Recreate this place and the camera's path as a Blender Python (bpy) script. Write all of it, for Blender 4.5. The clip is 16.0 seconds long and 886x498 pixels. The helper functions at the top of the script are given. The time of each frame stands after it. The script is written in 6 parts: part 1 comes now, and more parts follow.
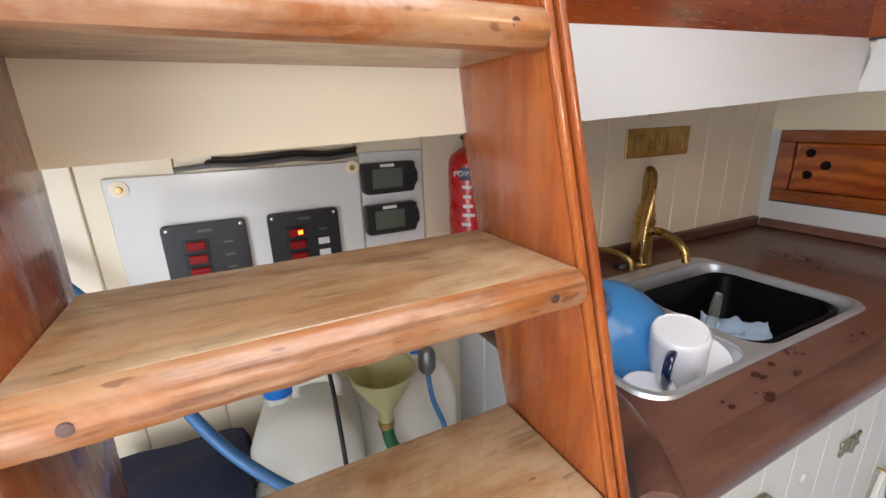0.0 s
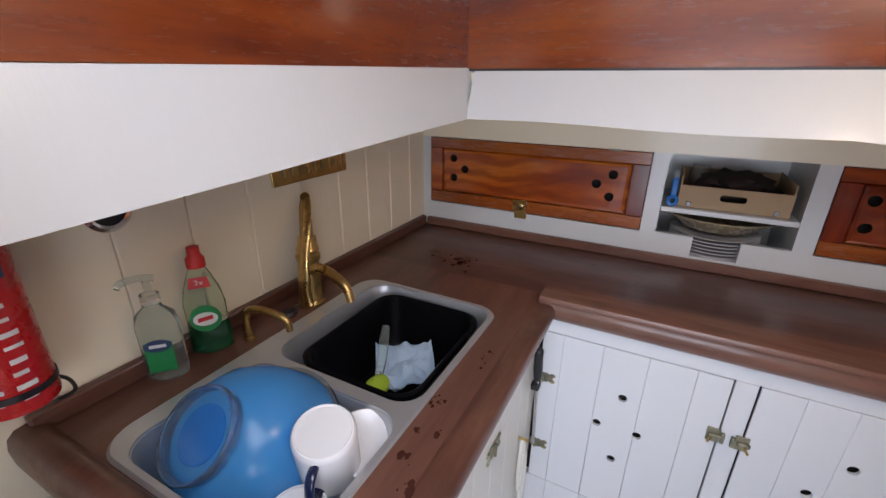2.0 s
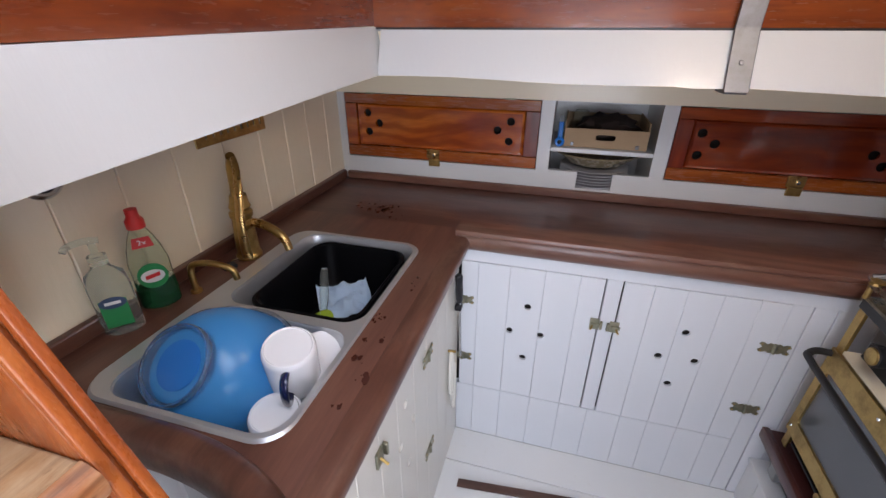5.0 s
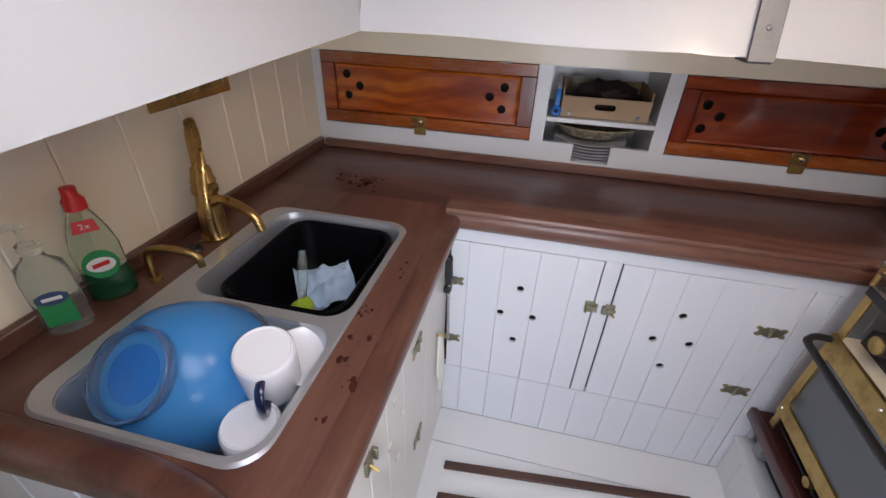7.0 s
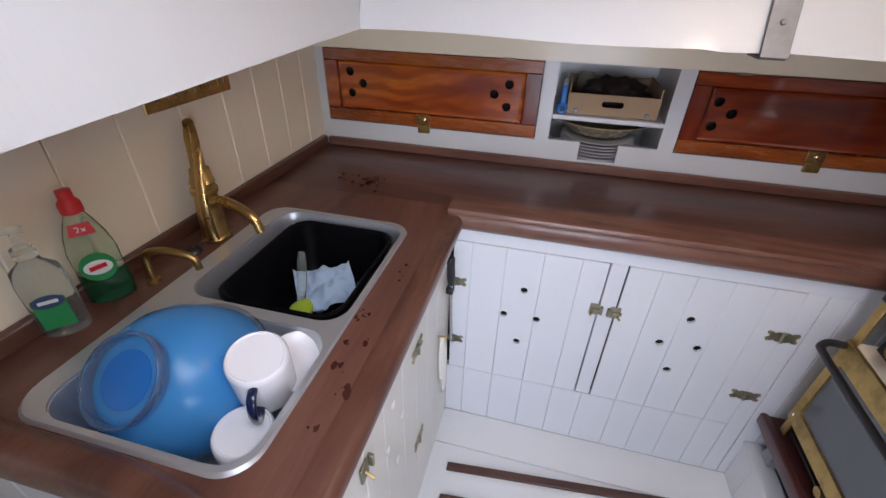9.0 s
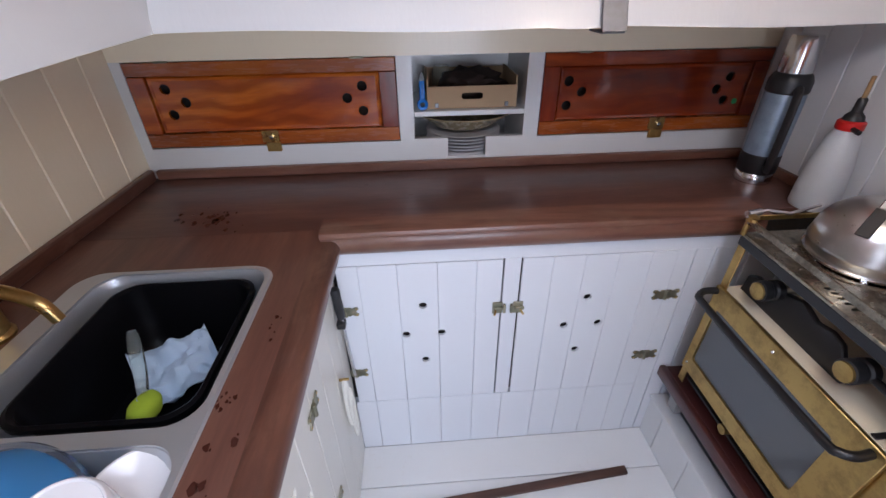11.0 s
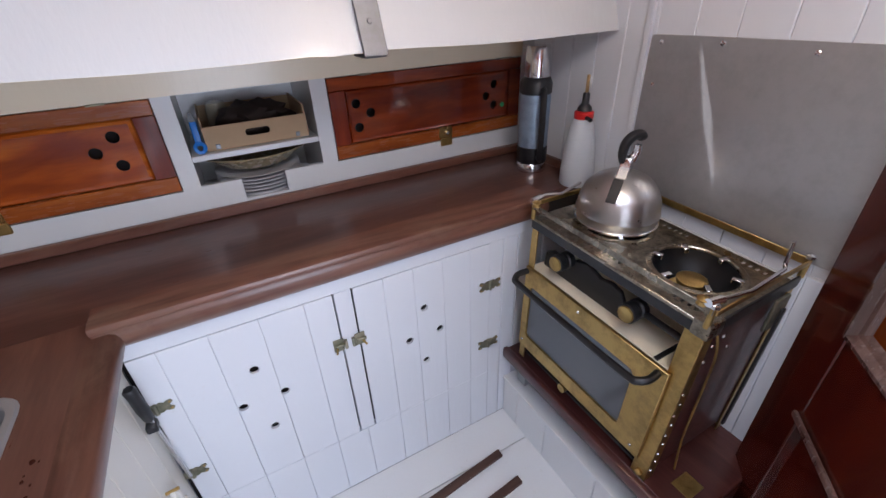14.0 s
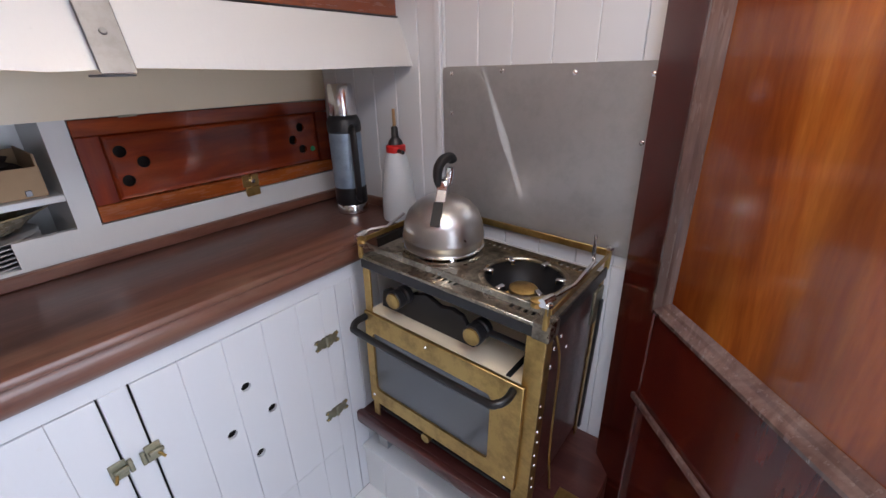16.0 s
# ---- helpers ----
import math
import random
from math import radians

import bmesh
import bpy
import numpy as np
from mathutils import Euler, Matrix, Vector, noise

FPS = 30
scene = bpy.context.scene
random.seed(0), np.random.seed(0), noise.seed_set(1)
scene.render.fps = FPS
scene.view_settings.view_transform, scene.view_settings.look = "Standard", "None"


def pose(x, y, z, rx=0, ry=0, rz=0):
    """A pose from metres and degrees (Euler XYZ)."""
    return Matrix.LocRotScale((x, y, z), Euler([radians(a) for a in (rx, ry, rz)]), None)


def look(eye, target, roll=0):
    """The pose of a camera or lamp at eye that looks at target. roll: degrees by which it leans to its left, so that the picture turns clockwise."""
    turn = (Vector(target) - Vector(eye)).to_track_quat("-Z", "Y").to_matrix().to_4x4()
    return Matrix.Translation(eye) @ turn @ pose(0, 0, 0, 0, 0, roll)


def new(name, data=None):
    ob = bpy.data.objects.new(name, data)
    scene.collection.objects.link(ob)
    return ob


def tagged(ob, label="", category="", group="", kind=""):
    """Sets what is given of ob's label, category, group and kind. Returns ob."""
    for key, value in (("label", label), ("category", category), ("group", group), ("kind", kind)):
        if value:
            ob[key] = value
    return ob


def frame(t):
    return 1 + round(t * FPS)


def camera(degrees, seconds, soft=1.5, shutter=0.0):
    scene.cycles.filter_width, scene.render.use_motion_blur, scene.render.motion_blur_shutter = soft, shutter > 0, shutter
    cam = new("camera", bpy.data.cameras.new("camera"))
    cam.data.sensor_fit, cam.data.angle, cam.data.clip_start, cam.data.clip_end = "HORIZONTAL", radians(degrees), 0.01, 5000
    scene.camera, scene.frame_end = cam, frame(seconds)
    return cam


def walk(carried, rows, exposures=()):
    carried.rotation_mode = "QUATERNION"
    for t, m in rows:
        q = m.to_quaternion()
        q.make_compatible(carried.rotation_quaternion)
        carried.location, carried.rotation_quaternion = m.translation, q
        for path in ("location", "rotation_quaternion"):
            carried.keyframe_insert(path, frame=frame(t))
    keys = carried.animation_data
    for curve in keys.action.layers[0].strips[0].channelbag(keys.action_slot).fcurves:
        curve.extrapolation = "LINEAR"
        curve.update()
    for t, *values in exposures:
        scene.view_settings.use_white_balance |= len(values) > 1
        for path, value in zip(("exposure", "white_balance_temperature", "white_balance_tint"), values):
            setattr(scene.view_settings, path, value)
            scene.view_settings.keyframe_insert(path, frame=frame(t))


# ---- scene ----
cam = camera(93.0, 16.0)
PATH = [
    (0, (-1.334, -0.235, 1.294), (-0.49, 1.481, 0.706), -1.9),
    (0.5, (-1.27, -0.253, 1.355), (-0.376, 1.402, 0.676), -1.7),
    (0.8, (-1.205, -0.285, 1.401), (-0.226, 1.333, 0.751), -0.8),
    (1, (-1.161, -0.289, 1.413), (-0.088, 1.274, 0.773), -0.3),
    (1.5, (-1.095, -0.266, 1.426), (0.238, 1.061, 0.745), -0.4),
    (2, (-1.018, -0.202, 1.41), (0.634, 0.654, 0.677), 0.6),
    (2.5, (-0.967, -0.196, 1.43), (0.77, 0.43, 0.66), 2.0),
    (3, (-0.956, -0.184, 1.431), (0.78, 0.395, 0.623), 1.4),
    (3.5, (-1.004, -0.142, 1.438), (0.728, 0.355, 0.57), 1.4),
    (4, (-1.065, -0.175, 1.419), (0.669, 0.292, 0.538), 0.6),
    (4.5, (-1.177, -0.26, 1.437), (0.543, 0.227, 0.54), 0.1),
    (7, (-1.076, -0.196, 1.425), (0.583, 0.158, 0.366), 2.2),
    (7.5, (-1.066, -0.188, 1.444), (0.569, 0.216, 0.365), 1.8),
    (8, (-1.057, -0.178, 1.441), (0.571, 0.246, 0.359), 1.7),
    (8.5, (-1.061, -0.206, 1.437), (0.567, 0.226, 0.359), 1.6),
    (11, (-0.916, -0.218, 1.398), (0.772, -0.325, 0.331), -0.9),
    (11.5, (-0.904, -0.221, 1.405), (0.78, -0.44, 0.347), -2.5),
    (12, (-0.884, -0.226, 1.411), (0.784, -0.582, 0.366), -3.5),
    (12.5, (-0.856, -0.222, 1.407), (0.783, -0.704, 0.367), -3.7),
    (13, (-0.864, -0.248, 1.411), (0.742, -0.829, 0.371), -3.7),
    (13.5, (-0.878, -0.273, 1.408), (0.691, -0.957, 0.374), -3.2),
    (14, (-0.892, -0.29, 1.406), (0.631, -1.092, 0.387), -2.5),
    (14.5, (-0.889, -0.317, 1.394), (0.575, -1.23, 0.383), -1.9),
    (15, (-0.872, -0.341, 1.356), (0.488, -1.485, 0.439), -0.6),
    (15.5, (-0.86, -0.361, 1.333), (0.377, -1.701, 0.511), -0.8),
    (16, (-0.86, -0.371, 1.306), (0.292, -1.805, 0.52), -1.6),
]
walk(cam, [(t, look(eye, target, roll)) for t, eye, target, roll in PATH], [(0, 0.10, 6500, 10.0), (1.0, -0.06, 6400, 12.0), (3.0, -0.04, 6080, 15.0), (7.0, 0.02, 6230, 15.0), (11.0, 0.08, 5820, 16.0), (14.5, 0.10, 5820, 16.0), (16, 0.16, 5960, 14.5)])

# ---------------------------------------------------------------- light
SUN_WAY = Vector((-0.15, -0.62, -0.77)).normalized()
world = bpy.data.worlds.new("sky")
scene.world = world
world.use_nodes = True
wn = world.node_tree.nodes
sky = wn.new("ShaderNodeTexSky")
sky.sky_type, sky.sun_disc = "NISHITA", False
sky.sun_elevation, sky.sun_rotation = math.asin(-SUN_WAY.z), math.atan2(-SUN_WAY.x, -SUN_WAY.y)
world.node_tree.links.new(sky.outputs["Color"], wn["Background"].inputs["Color"])
wn["Background"].inputs["Strength"].default_value = 0.1


def lamp(name, kind, energy, colour, m, size=0.1, size_y=None):
    data = bpy.data.lights.new(name, kind)
    data.energy, data.color = energy, colour
    if kind == "AREA":
        data.shape, data.size, data.size_y = "RECTANGLE", size, size_y or size
    elif kind == "SUN":
        data.angle = radians(size)
    else:
        data.shadow_soft_size = size
    ob = new(name, data)
    ob.matrix_world = m
    return ob


lamp("sun", "SUN", 5.0, (1.0, 0.95, 0.87), Matrix.Translation((0, 3, 4)) @ SUN_WAY.to_track_quat("-Z", "Y").to_matrix().to_4x4(), 0.5)
lamp("hatch_daylight", "AREA", 12.0, (0.92, 0.96, 1.0), pose(-1.22, -0.36, 1.905), 0.6, 1.0)
# added fill from the unseen port side, to light fronts under the carlin
lamp("port_fill", "AREA", 25.0, (0.88, 0.93, 1.0), pose(-2.02, -0.68, 0.97, 0, -90, 0), 1.0, 1.1)
# added fill through the doorway, brightening the beam behind the ladder
lamp("doorway_fill", "AREA", 16.0, (1.0, 0.97, 0.90), pose(-1.32, -1.955, 1.25, 90, 0, 0), 0.9, 0.9)
# warm light added for the glints on beam and coaming, also serving as fill
lamp("assumed_lamp_glow", "POINT", 6.0, (1.0, 0.78, 0.54), pose(-0.62, -0.70, 1.74), 0.07)


# ---------------------------------------------------------------- materials
def material(name, rough=0.5, metal=0.0, coat=0.0):
    m = bpy.data.materials.new(name)
    m.use_nodes = True
    b = m.node_tree.nodes["Principled BSDF"]
    b.inputs["Roughness"].default_value, b.inputs["Metallic"].default_value = rough, metal
    b.inputs["Coat Weight"].default_value, b.inputs["Coat Roughness"].default_value = coat, 0.08
    return m, m.node_tree.nodes, m.node_tree.links, b


def coords(n, l, scale, rot=(0, 0, 0)):
    tc, mp = n.new("ShaderNodeTexCoord"), n.new("ShaderNodeMapping")
    mp.inputs["Scale"].default_value = scale
    mp.inputs["Rotation"].default_value = [radians(a) for a in rot]
    info, add = n.new("ShaderNodeObjectInfo"), n.new("ShaderNodeVectorMath")
    add.operation = "MULTIPLY_ADD"
    l.new(info.outputs["Random"], add.inputs[0])
    add.inputs[1].default_value = (7, 5, 3)
    l.new(tc.outputs["Object"], add.inputs[2])
    l.new(add.outputs[0], mp.inputs["Vector"])
    return mp.outputs["Vector"]


def noise_tex(n, l, vec, scale, detail=4, rough=0.55, dist=0.0):
    t = n.new("ShaderNodeTexNoise")
    t.inputs["Scale"].default_value, t.inputs["Detail"].default_value = scale, detail
    t.inputs["Roughness"].default_value, t.inputs["Distortion"].default_value = rough, dist
    l.new(vec, t.inputs["Vector"])
    return t.outputs["Fac"]


def ramp(n, l, fac, stops):
    r = n.new("ShaderNodeValToRGB")
    el = r.color_ramp.elements
    while len(el) < len(stops):
        el.new(0.5)
    for e, (p, c) in zip(el, stops):
        e.position, e.color = p, (*c, 1) if len(c) == 3 else c
    l.new(fac, r.inputs["Fac"])
    return r.outputs["Color"]


def mix(n, l, fac, a, b, mode="MIX"):
    x = n.new("ShaderNodeMix")
    x.data_type, x.blend_type = "RGBA", mode
    for sock, v in ((x.inputs[0], fac), (x.inputs[6], a), (x.inputs[7], b)):
        if isinstance(v, (int, float)):
            sock.default_value = v
        elif isinstance(v, tuple):
            sock.default_value = (*v, 1)
        else:
            l.new(v, sock)
    return x.outputs[2]


def bump(n, l, b, height, strength=0.2, distance=0.002):
    u = n.new("ShaderNodeBump")
    u.inputs["Strength"].default_value, u.inputs["Distance"].default_value = strength, distance
    l.new(height, u.inputs["Height"])
    l.new(u.outputs["Normal"], b.inputs["Normal"])


def remap(n, l, fac, lo, hi):
    r = n.new("ShaderNodeMapRange")
    r.inputs["To Min"].default_value, r.inputs["To Max"].default_value = lo, hi
    l.new(fac, r.inputs["Value"])
    return r.outputs["Result"]


def paint(name, colour, rough=0.3, dirt=(0.45, 0.38, 0.28), dirt_amount=0.35, coat=0.2, wave=0.25):
    """Brushed gloss paint over wood, with scuffs and grime."""
    m, n, l, b = material(name, rough, 0, coat)
    v = coords(n, l, (1, 1, 1))
    big, fine = noise_tex(n, l, v, 3.5, 5), noise_tex(n, l, v, 60, 6, 0.7)
    stain = ramp(n, l, fine, [(0.60, (0, 0, 0)), (0.78, (1, 1, 1))])
    zone = ramp(n, l, big, [(0.45, (0, 0, 0)), (0.75, (1, 1, 1))])
    both = mix(n, l, 1.0, stain, zone, "MULTIPLY")
    dim = mix(n, l, remap(n, l, both, 0, dirt_amount), colour, dirt)
    tone = mix(n, l, remap(n, l, big, 0.0, 0.16), dim, tuple(c * 0.8 for c in colour))
    l.new(tone, b.inputs["Base Color"])
    l.new(remap(n, l, fine, rough - 0.06, rough + 0.12), b.inputs["Roughness"])
    brush = noise_tex(n, l, coords(n, l, (8, 8, 1.2)), 9, 3)
    bump(n, l, b, brush, wave, 0.002)
    return m


def wood(name, dark, mid, light, axis="x", rough=0.3, coat=0.5, scale=1.0, wear=None, wear_at=0.55, figure=2.5, flame=0.0, sweep_scale=5.5, scuffs=0.0):
    """Grain runs along the axis; wear is a colour that breaks through in patches."""
    m, n, l, b = material(name, rough, 0, coat)
    s = {"x": (0.12, 1, 1), "y": (1, 0.12, 1), "z": (1, 1, 0.12)}[axis]
    v = coords(n, l, tuple(c * scale for c in s))
    w = noise_tex(n, l, v, 6 * figure, 5, 0.6, 1.2)
    g = noise_tex(n, l, v, 130, 3, 0.6)
    c = ramp(n, l, w, [(0.3, dark), (0.5, mid), (0.72, light)])
    c = mix(n, l, remap(n, l, g, 0.0, 0.55), c, tuple(x * 0.55 for x in dark))
    rv = remap(n, l, g, rough - 0.07, rough + 0.1)
    if flame:
        sweep = n.new("ShaderNodeTexWave")
        sweep.wave_type, sweep.bands_direction = "BANDS", {"x": "Y", "y": "Z", "z": "X"}[axis]
        for k, val in (("Scale", sweep_scale), ("Distortion", 9.0), ("Detail", 3.0), ("Detail Scale", 0.9), ("Detail Roughness", 0.62)):
            sweep.inputs[k].default_value = val
        l.new(coords(n, l, tuple(0.45 if q < 1 else 1.0 for q in s)), sweep.inputs["Vector"])
        band = ramp(n, l, sweep.outputs["Fac"], [(0.15, (0, 0, 0)), (0.85, (1, 1, 1))])
        c = mix(n, l, remap(n, l, band, flame, 0.0), c, tuple(x * 0.8 for x in dark))
    if wear:
        p = noise_tex(n, l, coords(n, l, tuple(0.5 + 0.5 * q for q in s)), 9, 7, 0.7, 0.4)
        f = ramp(n, l, p, [(wear_at - 0.1, (0, 0, 0)), (wear_at + 0.1, (1, 1, 1))])
        worn = mix(n, l, remap(n, l, g, 0.0, 0.5), wear, tuple(x * 0.55 for x in wear))
        c = mix(n, l, remap(n, l, f, 0, 0.85), c, worn)
    if scuffs:
        long = noise_tex(n, l, coords(n, l, tuple(0.05 if q < 1 else 1.0 for q in s)), 55, 5, 0.7)
        patch = noise_tex(n, l, coords(n, l, (1, 1, 1)), 14, 4, 0.6)
        dents = noise_tex(n, l, coords(n, l, tuple(0.4 if q < 1 else 1.0 for q in s)), 75, 2, 0.5)
        lines = mix(n, l, 1.0, ramp(n, l, long, [(0.50, (0, 0, 0)), (0.62, (1, 1, 1))]), ramp(n, l, patch, [(0.38, (0, 0, 0)), (0.62, (1, 1, 1))]), "MULTIPLY")
        marks = mix(n, l, 1.0, lines, ramp(n, l, dents, [(0.68, (0, 0, 0)), (0.74, (1, 1, 1))]), "LIGHTEN")
        c = mix(n, l, remap(n, l, marks, 0, scuffs), c, tuple(x * 0.4 for x in dark))
    l.new(c, b.inputs["Base Color"])
    l.new(rv, b.inputs["Roughness"])
    bump(n, l, b, g, 0.15, 0.001)
    return m


def metal(name, colour, rough=0.3, tarnish=(0.1, 0.08, 0.05), amount=0.3, brushed=None, uneven=0.3):
    m, n, l, b = material(name, rough, 1.0)
    v = coords(n, l, (1, 1, 1))
    f = noise_tex(n, l, v, 22, 6, 0.7)
    t = ramp(n, l, f, [(0.45, (0, 0, 0)), (0.7, (1, 1, 1))])
    l.new(mix(n, l, remap(n, l, t, 0, amount), colour, tarnish), b.inputs["Base Color"])
    l.new(remap(n, l, f, max(rough - uneven / 3, 0.04), rough + uneven * 2 / 3), b.inputs["Roughness"])
    if brushed:
        bump(n, l, b, noise_tex(n, l, coords(n, l, brushed), 40, 3), 0.08, 0.001)
    return m


def plain(name, colour, rough=0.45, spots=0.12, coat=0.0):
    m, n, l, b = material(name, rough, 0, coat)
    f = noise_tex(n, l, coords(n, l, (1, 1, 1)), 45, 5, 0.65)
    l.new(mix(n, l, remap(n, l, f, 0, spots * 2), colour, tuple(c * 0.6 for c in colour)), b.inputs["Base Color"])
    l.new(remap(n, l, f, max(rough - 0.08, 0.03), rough + 0.12), b.inputs["Roughness"])
    return m


def clear(name, colour, rough=0.08, trans=0.9, ior=1.4):
    m, n, l, b = material(name, rough)
    b.inputs["Base Color"].default_value = (*colour, 1)
    b.inputs["Transmission Weight"].default_value, b.inputs["IOR"].default_value = trans, ior
    return m


def glow(name, colour, strength):
    m, n, l, b = material(name, 0.3)
    b.inputs["Base Color"].default_value = (*colour, 1)
    b.inputs["Emission Color"].default_value = (*colour, 1)
    b.inputs["Emission Strength"].default_value = strength
    return m


WHITE = paint("white_gloss_paint", (0.635, 0.635, 0.63), 0.28, dirt_amount=0.3)
WHITE_SATIN = paint("white_satin_paint", (0.66, 0.68, 0.72), 0.38, dirt_amount=0.4)
# real cream paint; also the colour of warm bounced light on some parts
CREAM = paint("cream_paint_and_warm_bounce", (0.84, 0.74, 0.56), 0.3, dirt_amount=0.25)
OFFWHITE = paint("aged_white_paint", (0.66, 0.64, 0.58), 0.3, dirt_amount=0.4)
SOLE = paint("white_deck_paint", (0.68, 0.69, 0.70), 0.45, dirt_amount=0.75, coat=0.0)
GREY_LOCKER = paint("grey_bilge_paint", (0.3, 0.31, 0.31), 0.5, dirt_amount=0.7, coat=0.0)
MAHOG_Y = wood("varnished_mahogany_along", (0.13, 0.022, 0.005), (0.27, 0.055, 0.009), (0.38, 0.10, 0.016), "y", 0.24, 0.7, figure=1.2, scuffs=0.35)
MAHOG_X = wood("varnished_mahogany_across", (0.11, 0.016, 0.004), (0.23, 0.042, 0.007), (0.33, 0.08, 0.013), "x", 0.24, 0.7, figure=1.2, scuffs=0.35)
CUP_WOOD = wood("varnished_cupboard_wood", (0.22, 0.030, 0.004), (0.50, 0.105, 0.009), (0.68, 0.20, 0.020), "y", 0.22, 0.7, figure=1.3, flame=0.62)
CUP_RED = wood("varnished_red_mahogany", (0.11, 0.012, 0.003), (0.26, 0.034, 0.006), (0.38, 0.07, 0.011), "y", 0.2, 0.8, figure=1.6, flame=0.4)
CUP_FRAME = wood("varnished_cupboard_frame", (0.16, 0.032, 0.006), (0.32, 0.075, 0.012), (0.44, 0.125, 0.02), "y", 0.25, 0.6)
CUP_DARK = wood("varnished_dark_red_stile", (0.09, 0.009, 0.003), (0.19, 0.020, 0.005), (0.27, 0.034, 0.007), "z", 0.2, 0.8, figure=1.6)
WORKTOP_Y = wood("dark_oiled_worktop_along", (0.068, 0.030, 0.024), (0.122, 0.053, 0.040), (0.18, 0.085, 0.062), "y", 0.3, 0.1, figure=1.4)
WORKTOP_X = wood("dark_oiled_worktop_across", (0.085, 0.035, 0.026), (0.15, 0.063, 0.044), (0.21, 0.095, 0.064), "x", 0.3, 0.1, figure=1.4)
FIDDLE = wood("worn_brown_fiddle", (0.10, 0.038, 0.025), (0.19, 0.082, 0.055), (0.27, 0.13, 0.09), "y", 0.34, 0.2, wear=(0.19, 0.105, 0.07), wear_at=0.6)
FIDDLE_X = wood("worn_brown_edging", (0.065, 0.024, 0.015), (0.125, 0.05, 0.032), (0.19, 0.085, 0.053), "x", 0.34, 0.2, wear=(0.17, 0.09, 0.06), wear_at=0.62)
TREAD = wood("worn_varnished_tread", (0.20, 0.08, 0.028), (0.33, 0.155, 0.06), (0.45, 0.25, 0.11), "x", 0.36, 0.2, wear=(0.50, 0.36, 0.22), wear_at=0.50, figure=3.0, scuffs=0.6)
NOSING = wood("chipped_orange_nosing", (0.22, 0.06, 0.015), (0.36, 0.12, 0.03), (0.46, 0.19, 0.06), "x", 0.34, 0.3, wear=(0.45, 0.27, 0.15), wear_at=0.58, figure=3.0, scuffs=0.65)
STRINGER = wood("orange_varnished_stringer", (0.22, 0.045, 0.01), (0.36, 0.085, 0.017), (0.46, 0.14, 0.03), "z", 0.26, 0.6, wear=(0.42, 0.2, 0.09), wear_at=0.7, scuffs=0.4)
DOOR_RED = wood("dark_red_varnished_door", (0.05, 0.005, 0.003), (0.09, 0.010, 0.004), (0.14, 0.018, 0.006), "z", 0.2, 0.4)
DOOR_PANEL = wood("figured_orange_mahogany", (0.13, 0.018, 0.004), (0.42, 0.11, 0.013), (0.62, 0.23, 0.03), "z", 0.2, 0.8, figure=1.0, flame=0.6, sweep_scale=1.6)
# worn grey-brown, lightened so the colour carries the moulding's gloss
MOULD = wood("worn_sheen_lightened_moulding", (0.085, 0.045, 0.037), (0.17, 0.105, 0.09), (0.30, 0.21, 0.18), "z", 0.24, 0.8)
SHELF_RED = wood("dark_red_shelf", (0.05, 0.013, 0.012), (0.09, 0.026, 0.022), (0.14, 0.05, 0.04), "x", 0.34, 0.3)
SLAT = wood("brown_sole_slat", (0.04, 0.017, 0.011), (0.08, 0.036, 0.024), (0.13, 0.065, 0.045), "y", 0.5, 0.0)
BRASS = metal("dull_brass", (0.52, 0.36, 0.13), 0.34, (0.16, 0.1, 0.04), 0.6)
BRASS_BRIGHT = metal("polished_brass", (0.62, 0.42, 0.16), 0.24, (0.3, 0.18, 0.06), 0.4)
BRONZE = metal("green_tarnished_bronze", (0.36, 0.34, 0.25), 0.45, (0.12, 0.15, 0.11), 0.7)
STEEL = metal("brushed_sink_steel", (0.60, 0.62, 0.65), 0.36, (0.5, 0.51, 0.52), 0.15, brushed=(3, 30, 3), uneven=0.06)
PLATE = metal("brushed_steel_splashback", (0.44, 0.44, 0.445), 0.30, (0.28, 0.28, 0.28), 0.3, brushed=(2, 2, 40))
STEEL.node_tree.nodes["Principled BSDF"].inputs["Metallic"].default_value = 0.75
PLATE.node_tree.nodes["Principled BSDF"].inputs["Metallic"].default_value = 0.62
KETTLE = metal("spun_aluminium", (0.58, 0.57, 0.56), 0.27, (0.4, 0.39, 0.38), 0.3)
CHROME = metal("bright_chrome", (0.75, 0.76, 0.78), 0.12, (0.4, 0.4, 0.4), 0.15)
HOB = metal("stained_hob_steel", (0.34, 0.30, 0.23), 0.24, (0.05, 0.04, 0.03), 0.9)
STRAP = metal("grey_galvanised_iron", (0.22, 0.225, 0.24), 0.42, (0.16, 0.15, 0.15), 0.6)
IRON = plain("black_enamel_iron", (0.012, 0.012, 0.013), 0.35)
BLACK = plain("black_plastic", (0.014, 0.014, 0.016), 0.4)
BLACK_WET = plain("black_wet_plastic", (0.003, 0.003, 0.004), 0.3)
BLACK_WET.node_tree.nodes["Principled BSDF"].inputs["Specular IOR Level"].default_value = 0.1
# near-black for sheets that paint the shade inside the lockers
HOLE_SHADE = plain("locker_shade_black", (0.01, 0.007, 0.005), 0.8)
OVEN_GLASS = plain("dusty_dark_oven_glass", (0.085, 0.095, 0.105), 0.14, 0.05, 0.5)
RED = plain("red_enamel", (0.5, 0.012, 0.014), 0.26, 0.08, 0.3)
RED_PLASTIC = plain("red_plastic", (0.55, 0.014, 0.012), 0.35)
LABEL_WHITE = plain("label_white", (0.75, 0.75, 0.73), 0.5)
